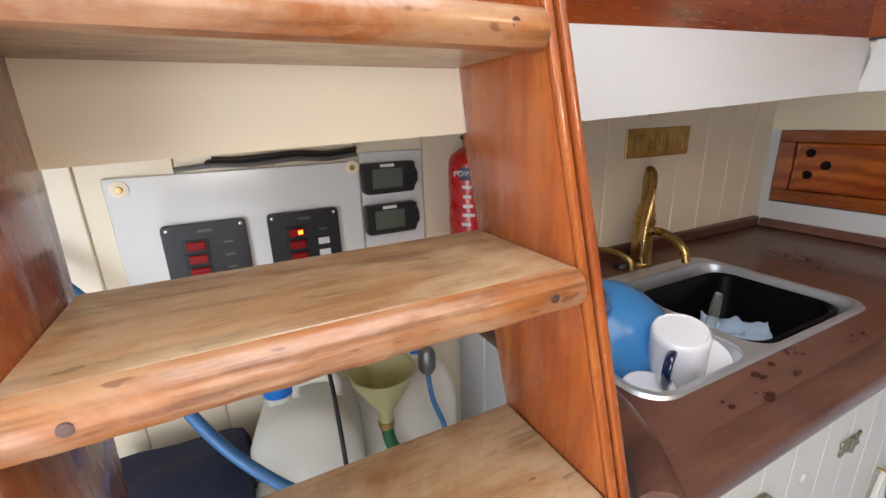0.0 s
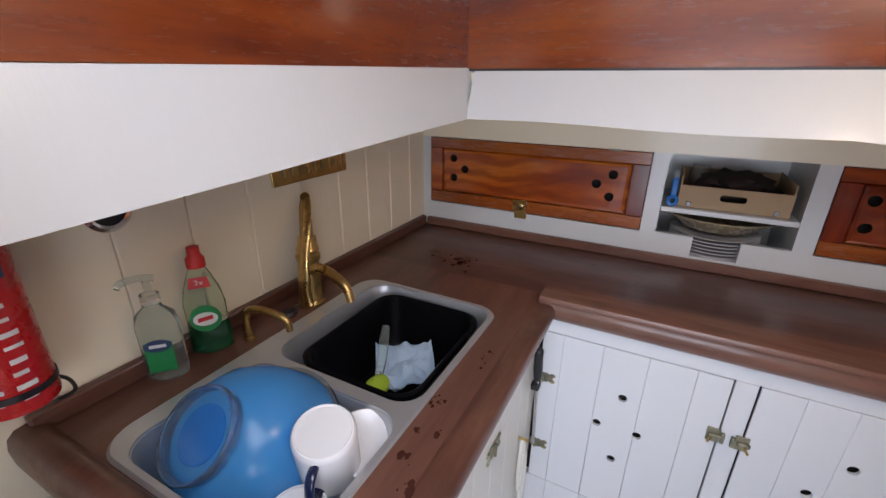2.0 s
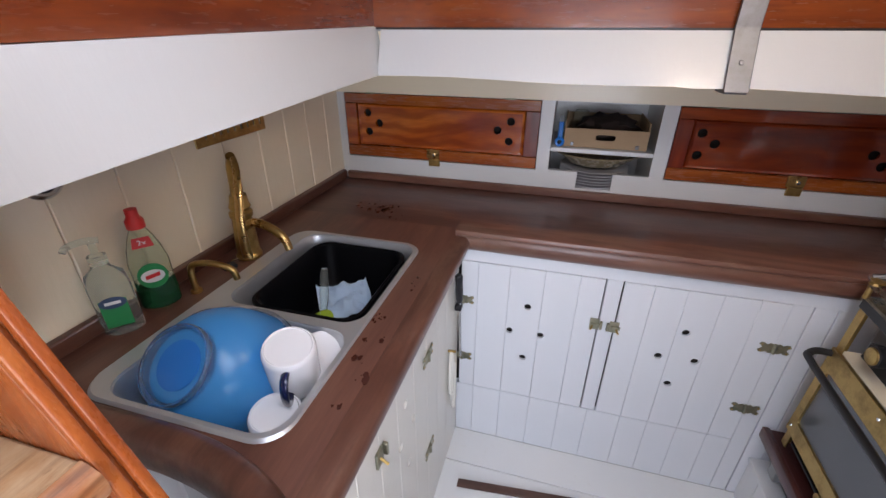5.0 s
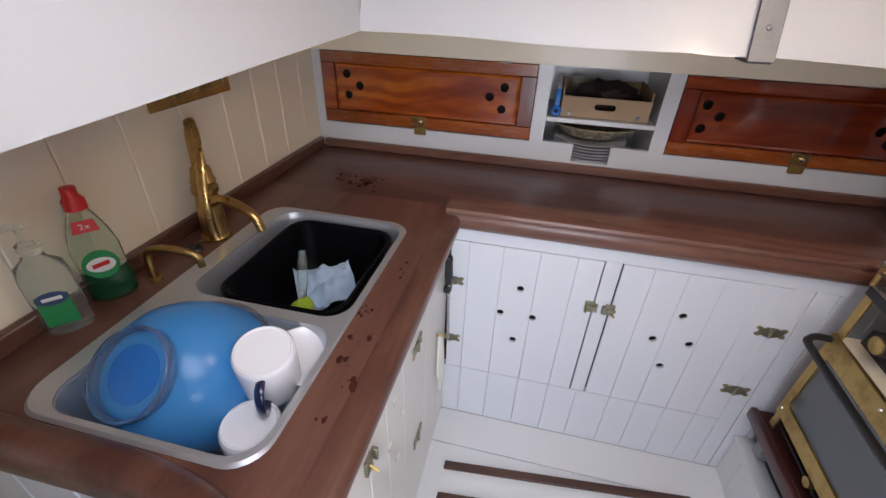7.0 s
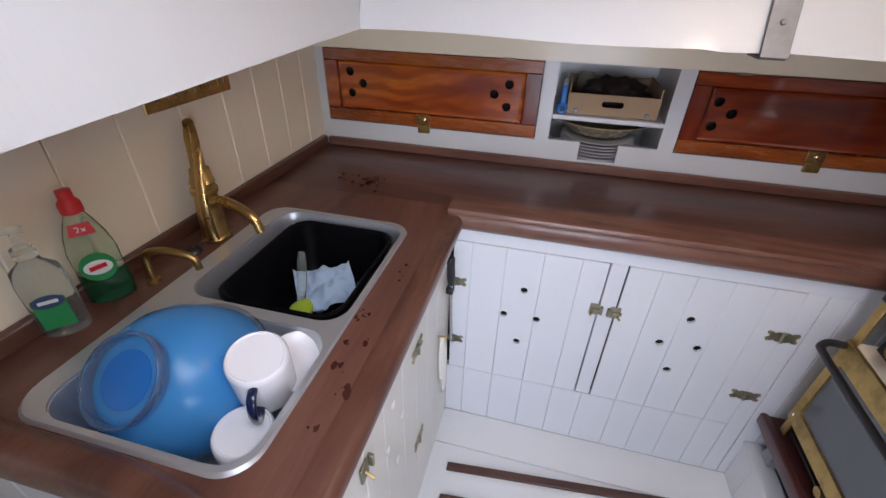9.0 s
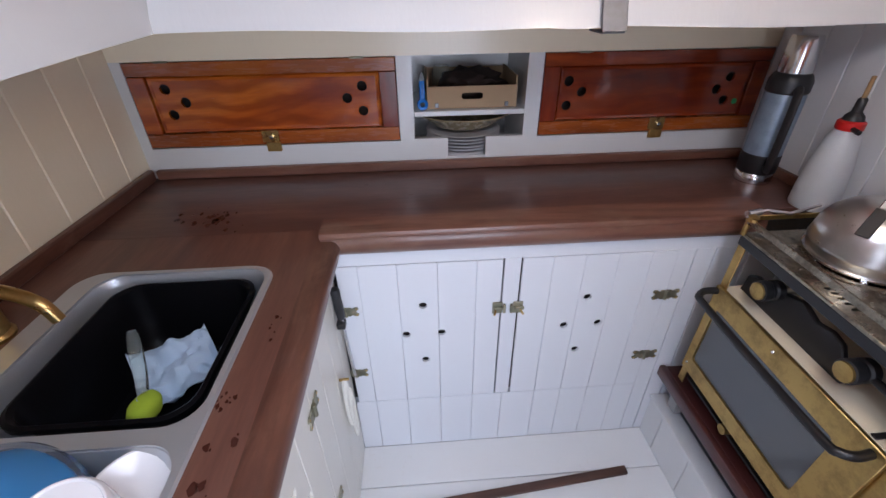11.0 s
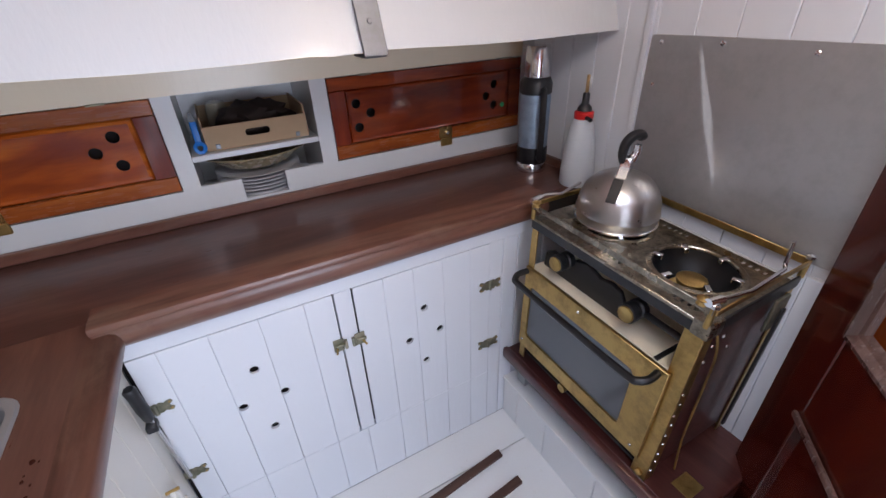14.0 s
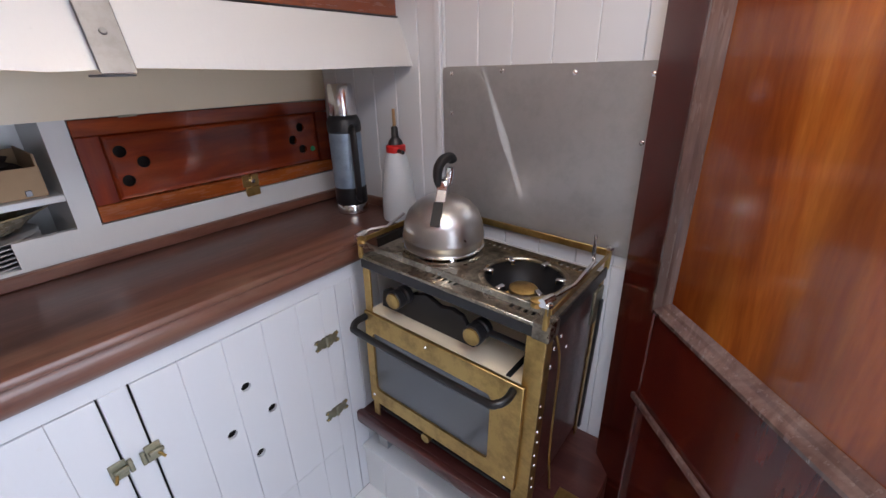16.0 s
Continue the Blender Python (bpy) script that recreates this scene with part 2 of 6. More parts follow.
LABEL_BLUE = plain("label_dark_blue", (0.025, 0.05, 0.12), 0.4)
GREEN_LABEL = plain("green_label", (0.015, 0.22, 0.06), 0.4)
GREEN_LIQUID = clear("green_liquid_plastic", (0.03, 0.19, 0.08), 0.1, 0.75)
CLEAR_GREEN = clear("clear_bottle_plastic", (0.80, 0.90, 0.78), 0.08, 0.93, 1.15)
CLEAR_PALE = clear("clear_soap_plastic", (0.86, 0.93, 0.89), 0.09, 0.93, 1.2)
BLUE_BOWL = clear("translucent_blue_plastic", (0.07, 0.31, 0.70), 0.2, 0.3)
BLUE_RING = clear("clear_blue_rim_plastic", (0.72, 0.80, 0.90), 0.05, 0.95)
BLUE_BASE = clear("deep_blue_plastic", (0.03, 0.20, 0.62), 0.18, 0.2)
CHINA = plain("white_glazed_china", (0.78, 0.77, 0.79), 0.12, 0.04, 0.5)
MUG_BLUE = plain("navy_glaze", (0.008, 0.012, 0.05), 0.14, 0.05, 0.5)
CLOTH = plain("pale_blue_cloth", (0.42, 0.54, 0.70), 0.85)
LIME = plain("lime_sponge", (0.38, 0.52, 0.03), 0.9, 0.3)
FLASK_BLUE = metal("slate_blue_hammered_enamel", (0.27, 0.35, 0.45), 0.42, (0.16, 0.2, 0.26), 0.5)
FLASK_BLUE.node_tree.nodes["Principled BSDF"].inputs["Metallic"].default_value = 0.5
MILK = clear("milky_plastic", (0.78, 0.82, 0.86), 0.3, 0.35)
JERRY = clear("milky_translucent_plastic", (0.80, 0.79, 0.72), 0.35, 0.25)
CARD = plain("brown_cardboard", (0.42, 0.29, 0.17), 0.8)
CARD_DARK = plain("dark_paper_contents", (0.03, 0.018, 0.014), 0.7)
OLIVE = plain("olive_glazed_dish", (0.34, 0.27, 0.15), 0.25, 0.2, 0.4)
BLUE_PLASTIC = plain("bright_blue_plastic", (0.01, 0.16, 0.55), 0.35)
GREEN_HOSE = plain("green_hose", (0.01, 0.11, 0.04), 0.4)
BLUE_HOSE = plain("blue_hose", (0.04, 0.15, 0.35), 0.4)
NAVY = plain("navy_canvas", (0.01, 0.016, 0.05), 0.8)
FUNNEL = clear("yellowed_funnel_plastic", (0.62, 0.60, 0.30), 0.3, 0.3)
PANEL_WHITE = plain("white_panel_board", (0.72, 0.72, 0.71), 0.16, 0.03, 0.4)
PANEL_BLACK = plain("black_switch_panel", (0.012, 0.013, 0.017), 0.32)
SWITCH_RED = plain("dark_red_rocker", (0.28, 0.008, 0.012), 0.2)
LED_ORANGE = glow("lit_orange_led", (1.0, 0.28, 0.03), 2.5)
LED_GREEN = glow("lit_green_led", (0.05, 1.0, 0.1), 2.0)
LCD = plain("grey_lcd", (0.10, 0.12, 0.10), 0.15, 0.05)
ROPE = plain("white_rope", (0.7, 0.68, 0.62), 0.9)
WOOD_TAN = plain("tan_wood", (0.36, 0.22, 0.10), 0.6)
STAIN = plain("wet_red_brown_stain", (0.06, 0.018, 0.012), 0.15)
CEIL = paint("white_deckhead_paint", (0.78, 0.77, 0.74), 0.4)


# ---------------------------------------------------------------- building helpers
origin = {}


def thing(name, at, label, category, group="", kind=""):
    ob = new(name)
    ob.empty_display_size = 0.05
    ob.location = at
    origin[ob.name] = Vector(at)
    return tagged(ob, label, category, group, kind)


def finish(name, bm, mat, smooth=True):
    bmesh.ops.recalc_face_normals(bm, faces=bm.faces)
    me = bpy.data.meshes.new(name)
    bm.to_mesh(me)
    bm.free()
    me.materials.append(mat)
    if smooth:
        me.set_sharp_from_angle(angle=radians(38))
    return me


def part(name, bm, mat, parent, label="", smooth=True):
    o = origin[parent.name]
    bmesh.ops.translate(bm, verts=bm.verts, vec=-o)
    ob = new(name, finish(name, bm, mat, smooth))
    ob.parent = parent
    origin[ob.name] = o
    return tagged(ob, label) if label else ob


def solid(name, bm, mat, label="", category="", group="", kind="", smooth=True):
    vs = [v.co for v in bm.verts]
    c = Vector(((min(v.x for v in vs) + max(v.x for v in vs)) / 2, (min(v.y for v in vs) + max(v.y for v in vs)) / 2, min(v.z for v in vs)))
    bmesh.ops.translate(bm, verts=bm.verts, vec=-c)
    ob = new(name, finish(name, bm, mat, smooth))
    ob.location = c
    origin[ob.name] = c
    return tagged(ob, label, category, group, kind)


def box(x0, x1, y0, y1, z0, z1, bev=0.0, bm=None, seg=1):
    t = bmesh.new()
    bmesh.ops.create_cube(t, size=1, matrix=Matrix.Translation(((x0 + x1) / 2, (y0 + y1) / 2, (z0 + z1) / 2)) @ Matrix.Diagonal((abs(x1 - x0), abs(y1 - y0), abs(z1 - z0), 1)))
    if bev:
        bmesh.ops.bevel(t, geom=t.edges, offset=bev, segments=seg, profile=0.5, affect="EDGES")
    return join(bm, t)


def join(bm, t):
    if bm is None:
        return t
    me = bpy.data.meshes.new("join")
    t.to_mesh(me)
    t.free()
    bm.from_mesh(me)
    bpy.data.meshes.remove(me)
    return bm


def moved(bm, m):
    bmesh.ops.transform(bm, matrix=m, verts=bm.verts)
    return bm


def lathe(profile, at=(0, 0, 0), seg=32, m=None, bm=None, cap=True):
    """Turned shape about z from (radius, height) pairs."""
    t = bmesh.new()
    rings = []
    for r, z in profile:
        if r < 1e-5:
            rings.append([t.verts.new((0, 0, z))])
        else:
            rings.append([t.verts.new((r * math.cos(2 * math.pi * i / seg), r * math.sin(2 * math.pi * i / seg), z)) for i in range(seg)])
    for a, b in zip(rings, rings[1:]):
        for i in range(seg):
            j = (i + 1) % seg
            f = [a[i % len(a)], a[j % len(a)], b[j % len(b)], b[i % len(b)]]
            f = list(dict.fromkeys(f))
            if len(f) > 2:
                t.faces.new(f)
    for ring in (rings[0], rings[-1]):
        if cap and len(ring) > 2:
            t.faces.new(ring)
    moved(t, Matrix.Translation(at) @ (m or Matrix()))
    return join(bm, t)


def rod(a, b, r, seg=14, bm=None, r2=None):
    a, b = Vector(a), Vector(b)
    d = b - a
    m = d.to_track_quat("Z", "Y").to_matrix().to_4x4()
    return lathe([(r, 0), (r2 or r, d.length)], a, seg, m, bm)


def smooth_path(pts, n=6):
    pts = [Vector(p) for p in pts]
    out = []
    for i in range(len(pts) - 1):
        p0, p1, p2, p3 = pts[max(i - 1, 0)], pts[i], pts[i + 1], pts[min(i + 2, len(pts) - 1)]
        for k in range(n):
            u = k / n
            out.append(0.5 * (2 * p1 + (p2 - p0) * u + (2 * p0 - 5 * p1 + 4 * p2 - p3) * u * u + (3 * p1 - p0 - 3 * p2 + p3) * u ** 3))
    return out + [pts[-1]]


def tube(pts, r, seg=10, curve=6, bm=None, flat=1.0):
    """A pipe along points; r is a radius or a function of 0..1."""
    p = smooth_path(pts, curve) if curve else [Vector(q) for q in pts]
    t, rings, side = bmesh.new(), [], None
    for i, c in enumerate(p):
        d = (p[min(i + 1, len(p) - 1)] - p[max(i - 1, 0)]).normalized()
        if side is None:
            side = d.orthogonal().normalized()
        side = (side - d * side.dot(d)).normalized()
        up = d.cross(side)
        rad = r(i / (len(p) - 1)) if callable(r) else r
        rings.append([t.verts.new(c + rad * (side * math.cos(2 * math.pi * k / seg) + up * flat * math.sin(2 * math.pi * k / seg))) for k in range(seg)])
    for a, b in zip(rings, rings[1:]):
        for k in range(seg):
            t.faces.new((a[k], a[(k + 1) % seg], b[(k + 1) % seg], b[k]))
    t.faces.new(rings[0][::-1])
    t.faces.new(rings[-1])
    return join(bm, t)


def prism(outline, way, bev=0.0, bm=None, seg=1):
    """A flat outline pushed along a vector."""
    t = bmesh.new()
    f = t.faces.new([t.verts.new(p) for p in outline])
    g = bmesh.ops.extrude_face_region(t, geom=[f])
    bmesh.ops.translate(t, verts=[v for v in g["geom"] if isinstance(v, bmesh.types.BMVert)], vec=Vector(way))
    if bev:
        bmesh.ops.bevel(t, geom=t.edges, offset=bev, segments=seg, profile=0.5, affect="EDGES")
    return join(bm, t)


def rounded(x0, x1, y0, y1, r, n=6):
    """Corner-rounded rectangle as a loop of (x, y)."""
    out = []
    for cx, cy, a in ((x1 - r, y1 - r, 0), (x0 + r, y1 - r, 90), (x0 + r, y0 + r, 180), (x1 - r, y0 + r, 270)):
        for k in range(n + 1):
            q = radians(a + 90 * k / n)
            out.append((cx + r * math.cos(q), cy + r * math.sin(q)))
    return out


def loops(rings, cap0=False, cap1=False, bm=None):
    """Skin through loops with the same number of points."""
    t = bmesh.new()
    vs = [[t.verts.new(p) for p in ring] for ring in rings]
    for a, b in zip(vs, vs[1:]):
        for k in range(len(a)):
            t.faces.new((a[k], a[(k + 1) % len(a)], b[(k + 1) % len(a)], b[k]))
    if cap0:
        t.faces.new(vs[0])
    if cap1:
        t.faces.new(vs[-1])
    return join(bm, t)


def words(name, text, size, mat, parent, m, label=""):
    """Raised lettering as a mesh part, facing +z before the pose m (world)."""
    cu = bpy.data.curves.new(name, "FONT")
    cu.body, cu.size, cu.extrude, cu.align_x, cu.align_y = text, size, 0.0003, "CENTER", "CENTER"
    tmp = new("lettering_tmp", cu)
    me = bpy.data.meshes.new_from_object(tmp.evaluated_get(bpy.context.evaluated_depsgraph_get()))
    bpy.data.objects.remove(tmp)
    bpy.data.curves.remove(cu)
    bm = bmesh.new()
    bm.from_mesh(me)
    bpy.data.meshes.remove(me)
    moved(bm, m)
    return part(name, bm, mat, parent, label, smooth=False)


def carve(bm, cutter):
    """bm with the cutter's shape taken out of it."""
    obs = []
    for t in (bm, cutter):
        bmesh.ops.recalc_face_normals(t, faces=t.faces)
        me = bpy.data.meshes.new("carve")
        t.to_mesh(me)
        t.free()
        obs.append(new("carve", me))
    mod = obs[0].modifiers.new("cut", "BOOLEAN")
    mod.object, mod.operation, mod.solver = obs[1], "DIFFERENCE", "EXACT"
    bpy.context.view_layer.update()
    out = bpy.data.meshes.new_from_object(obs[0].evaluated_get(bpy.context.evaluated_depsgraph_get()))
    res = bmesh.new()
    res.from_mesh(out)
    for o in obs:
        me = o.data
        bpy.data.objects.remove(o)
        bpy.data.meshes.remove(me)
    bpy.data.meshes.remove(out)
    return res


YA, XB, YC, XF, ZC = 0.635, 0.428, -1.343, -0.005, 0.875
ROOF = 1.90

# ---------------------------------------------------------------- shell of the cabin
floor = thing("floor", (-1, -0.6, 0), "white painted plywood cabin sole with worn paint", "floor", kind="structure")
for a, b in ((-0.150, XF), (-0.47, -0.153), (-0.79, -0.473), (-1.11, -0.793), (-1.43, -1.113), (-1.75, -1.433), (-2.05, -1.753)):
    part("board", box(a, b, -1.98, 0.62 if b < -0.8 else 0.05, -0.03, 0.0, 0.0015), SOLE, floor)
part("subfloor", box(-2.1, 0.8, -2.0, 0.8, -0.08, -0.032), GREY_LOCKER, floor)

wall_aft = thing("wall_aft", (-0.5, YA, 0), "cream painted tongue-and-groove bulkhead behind the sink", "wall", kind="structure")
part("backing", box(-2.05, 0.7, YA + 0.012, YA + 0.05, 0, 1.5), CREAM, wall_aft)
edges = [-2.05, -1.87, -1.71, -1.56, -1.42, -1.26, -1.10, -0.95, -0.81, -0.67, -0.53, -0.385, -0.225, -0.075, 0.06, 0.19, 0.32, 0.43]
for a, b in zip(edges, edges[1:]):
    part("plank", box(a + 0.0005, b - 0.0005, YA, YA + 0.0125, 0.0, 1.42, 0.0028), CREAM, wall_aft)

wall_fore = thing("wall_fore", (-0.5, YC, 0), "white painted tongue-and-groove bulkhead behind the cooker", "wall", kind="structure")
part("backing", box(-0.68, 0.9, YC - 0.05, YC - 0.012, 0, 1.9), WHITE_SATIN, wall_fore)
part("backing", box(-2.05, -1.54, YC - 0.05, YC - 0.012, 0, 1.9), WHITE_SATIN, wall_fore)
part("backing", box(-1.54, -0.68, YC - 0.05, YC - 0.012, 1.84, 1.9), WHITE_SATIN, wall_fore)
edges = [-0.66, -0.605, -0.512, -0.41, -0.306, -0.209, -0.105, -0.01, 0.085, 0.18, 0.27, 0.36, 0.45]
for a, b in zip(edges, edges[1:]):
    part("plank", box(a + 0.0004, b - 0.0004, YC - 0.012, YC, 0.0, 1.9, 0.0022), WHITE_SATIN, wall_fore)
wall_passage = thing("wall_passage", (-1, -1.98, 0), "plain white bulkhead beyond the doorway", "wall", kind="structure")
for xa, xb, za, zb in ((-2.05, -1.80, 0, 1.9), (-0.84, 0.1, 0, 1.9), (-1.80, -0.84, 0, 0.77), (-1.80, -0.84, 1.73, 1.9)):
    part("panel", box(xa, xb, -2.02, -1.98, za, zb), WHITE_SATIN, wall_passage)
# opening in the unseen passage wall, added for the doorway fill lamp
fill_opening_fore = thing("fill_opening_fore", (-1.32, -2.0, 0.77), "unseen opening added beyond the doorway for fill light", "window", kind="structure")
for xa, xb, za, zb in ((-1.80, -1.77, 0.77, 1.73), (-0.87, -0.84, 0.77, 1.73), (-1.77, -0.87, 0.77, 0.80), (-1.77, -0.87, 1.70, 1.73)):
    part("window_frame", box(xa, xb, -2.015, -1.975, za, zb, 0.003), MAHOG_X, fill_opening_fore)
part("panel", box(-0.62, -0.58, -1.98, YC - 0.05, 0, 1.9), WHITE_SATIN, wall_passage)
wall_port = thing("wall_port", (-2.05, -0.5, 0), "plain white cabin side", "wall", kind="structure")
for ya, yb, za, zb in ((-2.0, -1.25, 0, 1.9), (-0.11, 0.7, 0, 1.9), (-1.25, -0.11, 0, 0.45), (-1.25, -0.11, 1.49, 1.9)):
    part("panel", box(-2.09, -2.05, ya, yb, za, zb), WHITE_SATIN, wall_port)
# unseen opening, added to give the port fill lamp a place
fill_opening_port = thing("fill_opening_port", (-2.07, -0.68, 0.45), "unseen wide opening added for the port fill light", "window", kind="structure")
for ya, yb, za, zb in ((-1.25, -1.21, 0.45, 1.49), (-0.15, -0.11, 0.45, 1.49), (-1.21, -0.15, 0.45, 0.49), (-1.21, -0.15, 1.45, 1.49)):
    part("window_frame", box(-2.085, -2.045, ya, yb, za, zb, 0.003), MAHOG_Y, fill_opening_port)

# side of the cabin with the lockers; opening for the plate shelf
wall_side = thing("wall_side", (XB, -0.4, 0), "white painted panel with two lockers and an open plate shelf", "wall", kind="structure")
for y0, y1, z0, z1 in ((0.605, YA + 0.02, 0.3, 1.222), (-0.218, -0.172, 0.3, 1.222), (-0.618, -0.570, 0.3, 1.222), (YC - 0.02, -1.338, 0.3, 1.222),
                       (-0.172, 0.605, 0.3, 0.970), (-1.338, -0.618, 0.3, 0.970), (YC - 0.02, YA + 0.02, 1.222, 1.40), (-0.325, -0.218, 0.3, 0.974), (-0.570, -0.450, 0.3, 0.974), (-0.450, -0.325, 0.3, 0.912)):
    # panel above the doors is cream to paint warm bounce on the white
    part("panel", box(XB, XB + 0.018, y0, y1, z0, z1, 0.0), CREAM if z0 > 1.2 else WHITE, wall_side)
part("niche_back", box(XB + 0.29, XB + 0.31, -0.62, -0.17, 0.88, 1.3), WHITE, wall_side)
part("niche_side", box(XB + 0.018, XB + 0.29, -0.218, -0.200, 0.88, 1.3), WHITE, wall_side)
part("niche_side", box(XB + 0.018, XB + 0.29, -0.588, -0.570, 0.88, 1.3), WHITE, wall_side)
part("niche_floor", box(XB + 0.018, XB + 0.29, -0.570, -0.218, 0.88, 0.898), WHITE, wall_side)
part("niche_top", box(XB + 0.018, XB + 0.29, -0.570, -0.218, 1.235, 1.255), WHITE, wall_side)
part("shelf_board", box(XB - 0.001, XB + 0.288, -0.569, -0.219, 1.044, 1.060, 0.002), WHITE, wall_side)
# black sheets give the finger holes their inner shade by colour
part("locker_back", box(XB + 0.05, XB + 0.06, -0.18, 0.62, 0.9, 1.3), HOLE_SHADE, wall_side)
part("locker_back", box(XB + 0.05, XB + 0.06, YC, -0.60, 0.9, 1.3), HOLE_SHADE, wall_side)

# deck beams and deckhead
beam_aft = thing("beam_aft", (-0.8, 0.28, 1.26), "glossy deck beam across the cabin, cream to port and white beyond", "beam", kind="structure")
ends = [(-2.05, 1.246, 1.388), (-1.5, 1.262, 1.402), (-1.05, 1.276, 1.416), (-0.6, 1.296, 1.430), (-0.2, 1.316, 1.440), (0.10, 1.328, 1.447)]
# cream as far as x -1.05, white from there on
for some, mat in ((ends[:3], CREAM), (ends[2:], WHITE)):
    part("board", loops([[(x, 0.266, zb), (x, 0.287, zt), (x, 0.325, zt), (x, 0.325, zb)] for x, zb, zt in some], True, True), mat, beam_aft, smooth=False)
beam_side = thing("beam_side", (0.02, -0.5, 1.3), "white painted carlin with an uneven lower edge", "beam", kind="structure")
rings = []
for i in range(41):
    y = 0.270 + (YC - 0.27) * i / 40
    zb = 1.325 - 0.012 * i / 40 + 0.003 * math.sin(y * 9 + 0.8) - (0.004 if -0.60 < y < -0.50 else 0)
    rings.append([(0.012, y, zb), (0.058, y, 1.440), (0.10, y, 1.440), (0.075, y, zb + 0.002)])
part("board", loops(rings, True, True), WHITE, beam_side)
ceiling_side = thing("ceiling_side", (0.2, -0.4, 1.37), "cream deckhead under the side deck", "ceiling", kind="structure")
part("panel", box(0.07, XB + 0.32, YC - 0.02, YA + 0.03, 1.385, 1.437), CREAM, ceiling_side)
part("panel", box(-2.05, 0.07, 0.325, YA + 0.03, 1.37, 1.437), CREAM, ceiling_side)

# varnished coaming above the beams
coaming_aft = thing("coaming_aft", (-0.8, 0.3, 1.42), "varnished mahogany coaming with scratches and old screw holes", "panelling", kind="structure")
for a, b, za, zb in ((-2.05, -1.06, 1.385, 1.412), (-1.058, 0.10, 1.414, 1.445)):
    part("board", prism([(a, 0.293, za + 0.004), (b, 0.293, zb + 0.004), (b, 0.293, ROOF), (a, 0.293, ROOF)], (0, 0.03, 0)), MAHOG_X, coaming_aft)
coaming_side = thing("coaming_side", (0.08, -0.5, 1.44), "varnished mahogany cabin side above the beam", "panelling", kind="structure")
part("board", box(0.066, 0.10, YC, 0.293, 1.444, ROOF), MAHOG_Y, coaming_side)
part("bead", box(0.060, 0.068, YC, 0.291, 1.4405, 1.4455), IRON, coaming_side, "dark gap line under the coaming")

# coachroof with its hatch; an added slot throws the splashback's sun streak
roof = thing("ceiling", (-0.8, -0.5, ROOF), "white painted coachroof", "ceiling", kind="structure")
K = [(1.90 - z) / -SUN_WAY.z for z in (1.307, 0.955)]
S0 = Vector((-0.227, YC, 1.307)) - SUN_WAY * K[0]
S1 = Vector((-0.365, YC, 0.955)) - SUN_WAY * K[1]
side = (S1 - S0).cross(Vector((0, 0, 1))).normalized()


def holed(x0, x1, y0, y1, hole, lean=(0, 0)):
    """Roof slab with one four-cornered hole, whose sides may lean."""
    out = [(x0, y0), (x1, y0), (x1, y1), (x0, y1)]
    bot, top = [(x, y, ROOF) for x, y in out], [(x, y, ROOF + 0.03) for x, y in out]
    hb, ht = [(x, y, ROOF) for x, y in hole], [(x + lean[0], y + lean[1], ROOF + 0.03) for x, y in hole]
    return loops([bot, top, ht, hb, bot])


lean = SUN_WAY * (0.03 / SUN_WAY.z)
mid = (S0 + S1) / 2
# unseen slot, its ends traced back from the streak along the sun
gap = [S0, mid + side * 0.012, S1, mid - side * 0.012]
order = sorted(((p.x, p.y) for p in gap), key=lambda p: math.atan2(p[1] - mid.y, p[0] - mid.x))
k = min(range(4), key=lambda i: order[i][1])
order = order[k:] + order[:k]
part("panel", holed(-0.55, 0.12, YC - 0.03, 0.33, order, (lean.x, lean.y)), CEIL, roof, smooth=False)
part("panel", holed(-1.60, -0.55, YC - 0.05, 0.33, [(-1.53, -0.84), (-0.91, -0.84), (-0.91, 0.18), (-1.53, 0.18)]), CEIL, roof, smooth=False)
part("panel", box(-2.09, -1.60, YC - 0.05, 0.33, ROOF, ROOF + 0.03), CEIL, roof, smooth=False)
part("panel", box(-2.09, 0.0, -2.02, YC - 0.05, ROOF, ROOF + 0.03), CEIL, roof, smooth=False)

# unseen fixture, added to go with the warm light
dome = thing("assumed_dome_lamp", (-0.62, -0.70, 1.87), "assumed small brass cabin lamp, unseen on the coachroof", "lamp")
part("base", lathe([(0.06, 0.0), (0.065, -0.006), (0.06, -0.022), (0, -0.024)], (-0.62, -0.70, ROOF), 28), BRASS, dome)

# ---------------------------------------------------------------- locker fronts under the worktop
PL_Y = [0.015, -0.05, -0.152, -0.26, -0.365, -0.437]
PR_Y = [-0.488, -0.572, -0.66, -0.752, -0.844, -0.915]
HOLES_L = [(-0.217, 0.640), (-0.165, 0.535), (-0.268, 0.535), (-0.218, 0.428)]
HOLES_R = [(-0.686, 0.637), (-0.631, 0.535), (-0.734, 0.537), (-0.681, 0.432)]


def hole_cutter(holes, x, r=0.0115):
    bm = None
    for y, z in holes:
        bm = rod((x - 0.05, y, z), (x + 0.05, y, z), r, 18, bm)
    return bm


front = thing("locker_front", (0.0, -0.5, 0), "white painted tongue-and-groove locker front", "locker front", kind="structure")
seams = [0.015, -0.05, -0.152, -0.26, -0.365, -0.462, -0.572, -0.66, -0.752, -0.844, -0.9155]
for a, b in zip(seams, seams[1:]):
    part("plank", box(XF, XF + 0.018, b + 0.0003, a - 0.0003, 0.0, 0.247, 0.0014), WHITE_SATIN, front)
part("top_rail", box(XF, XF + 0.018, -1.10, 0.015, 0.7825, 0.86, 0.001), WHITE_SATIN, front)
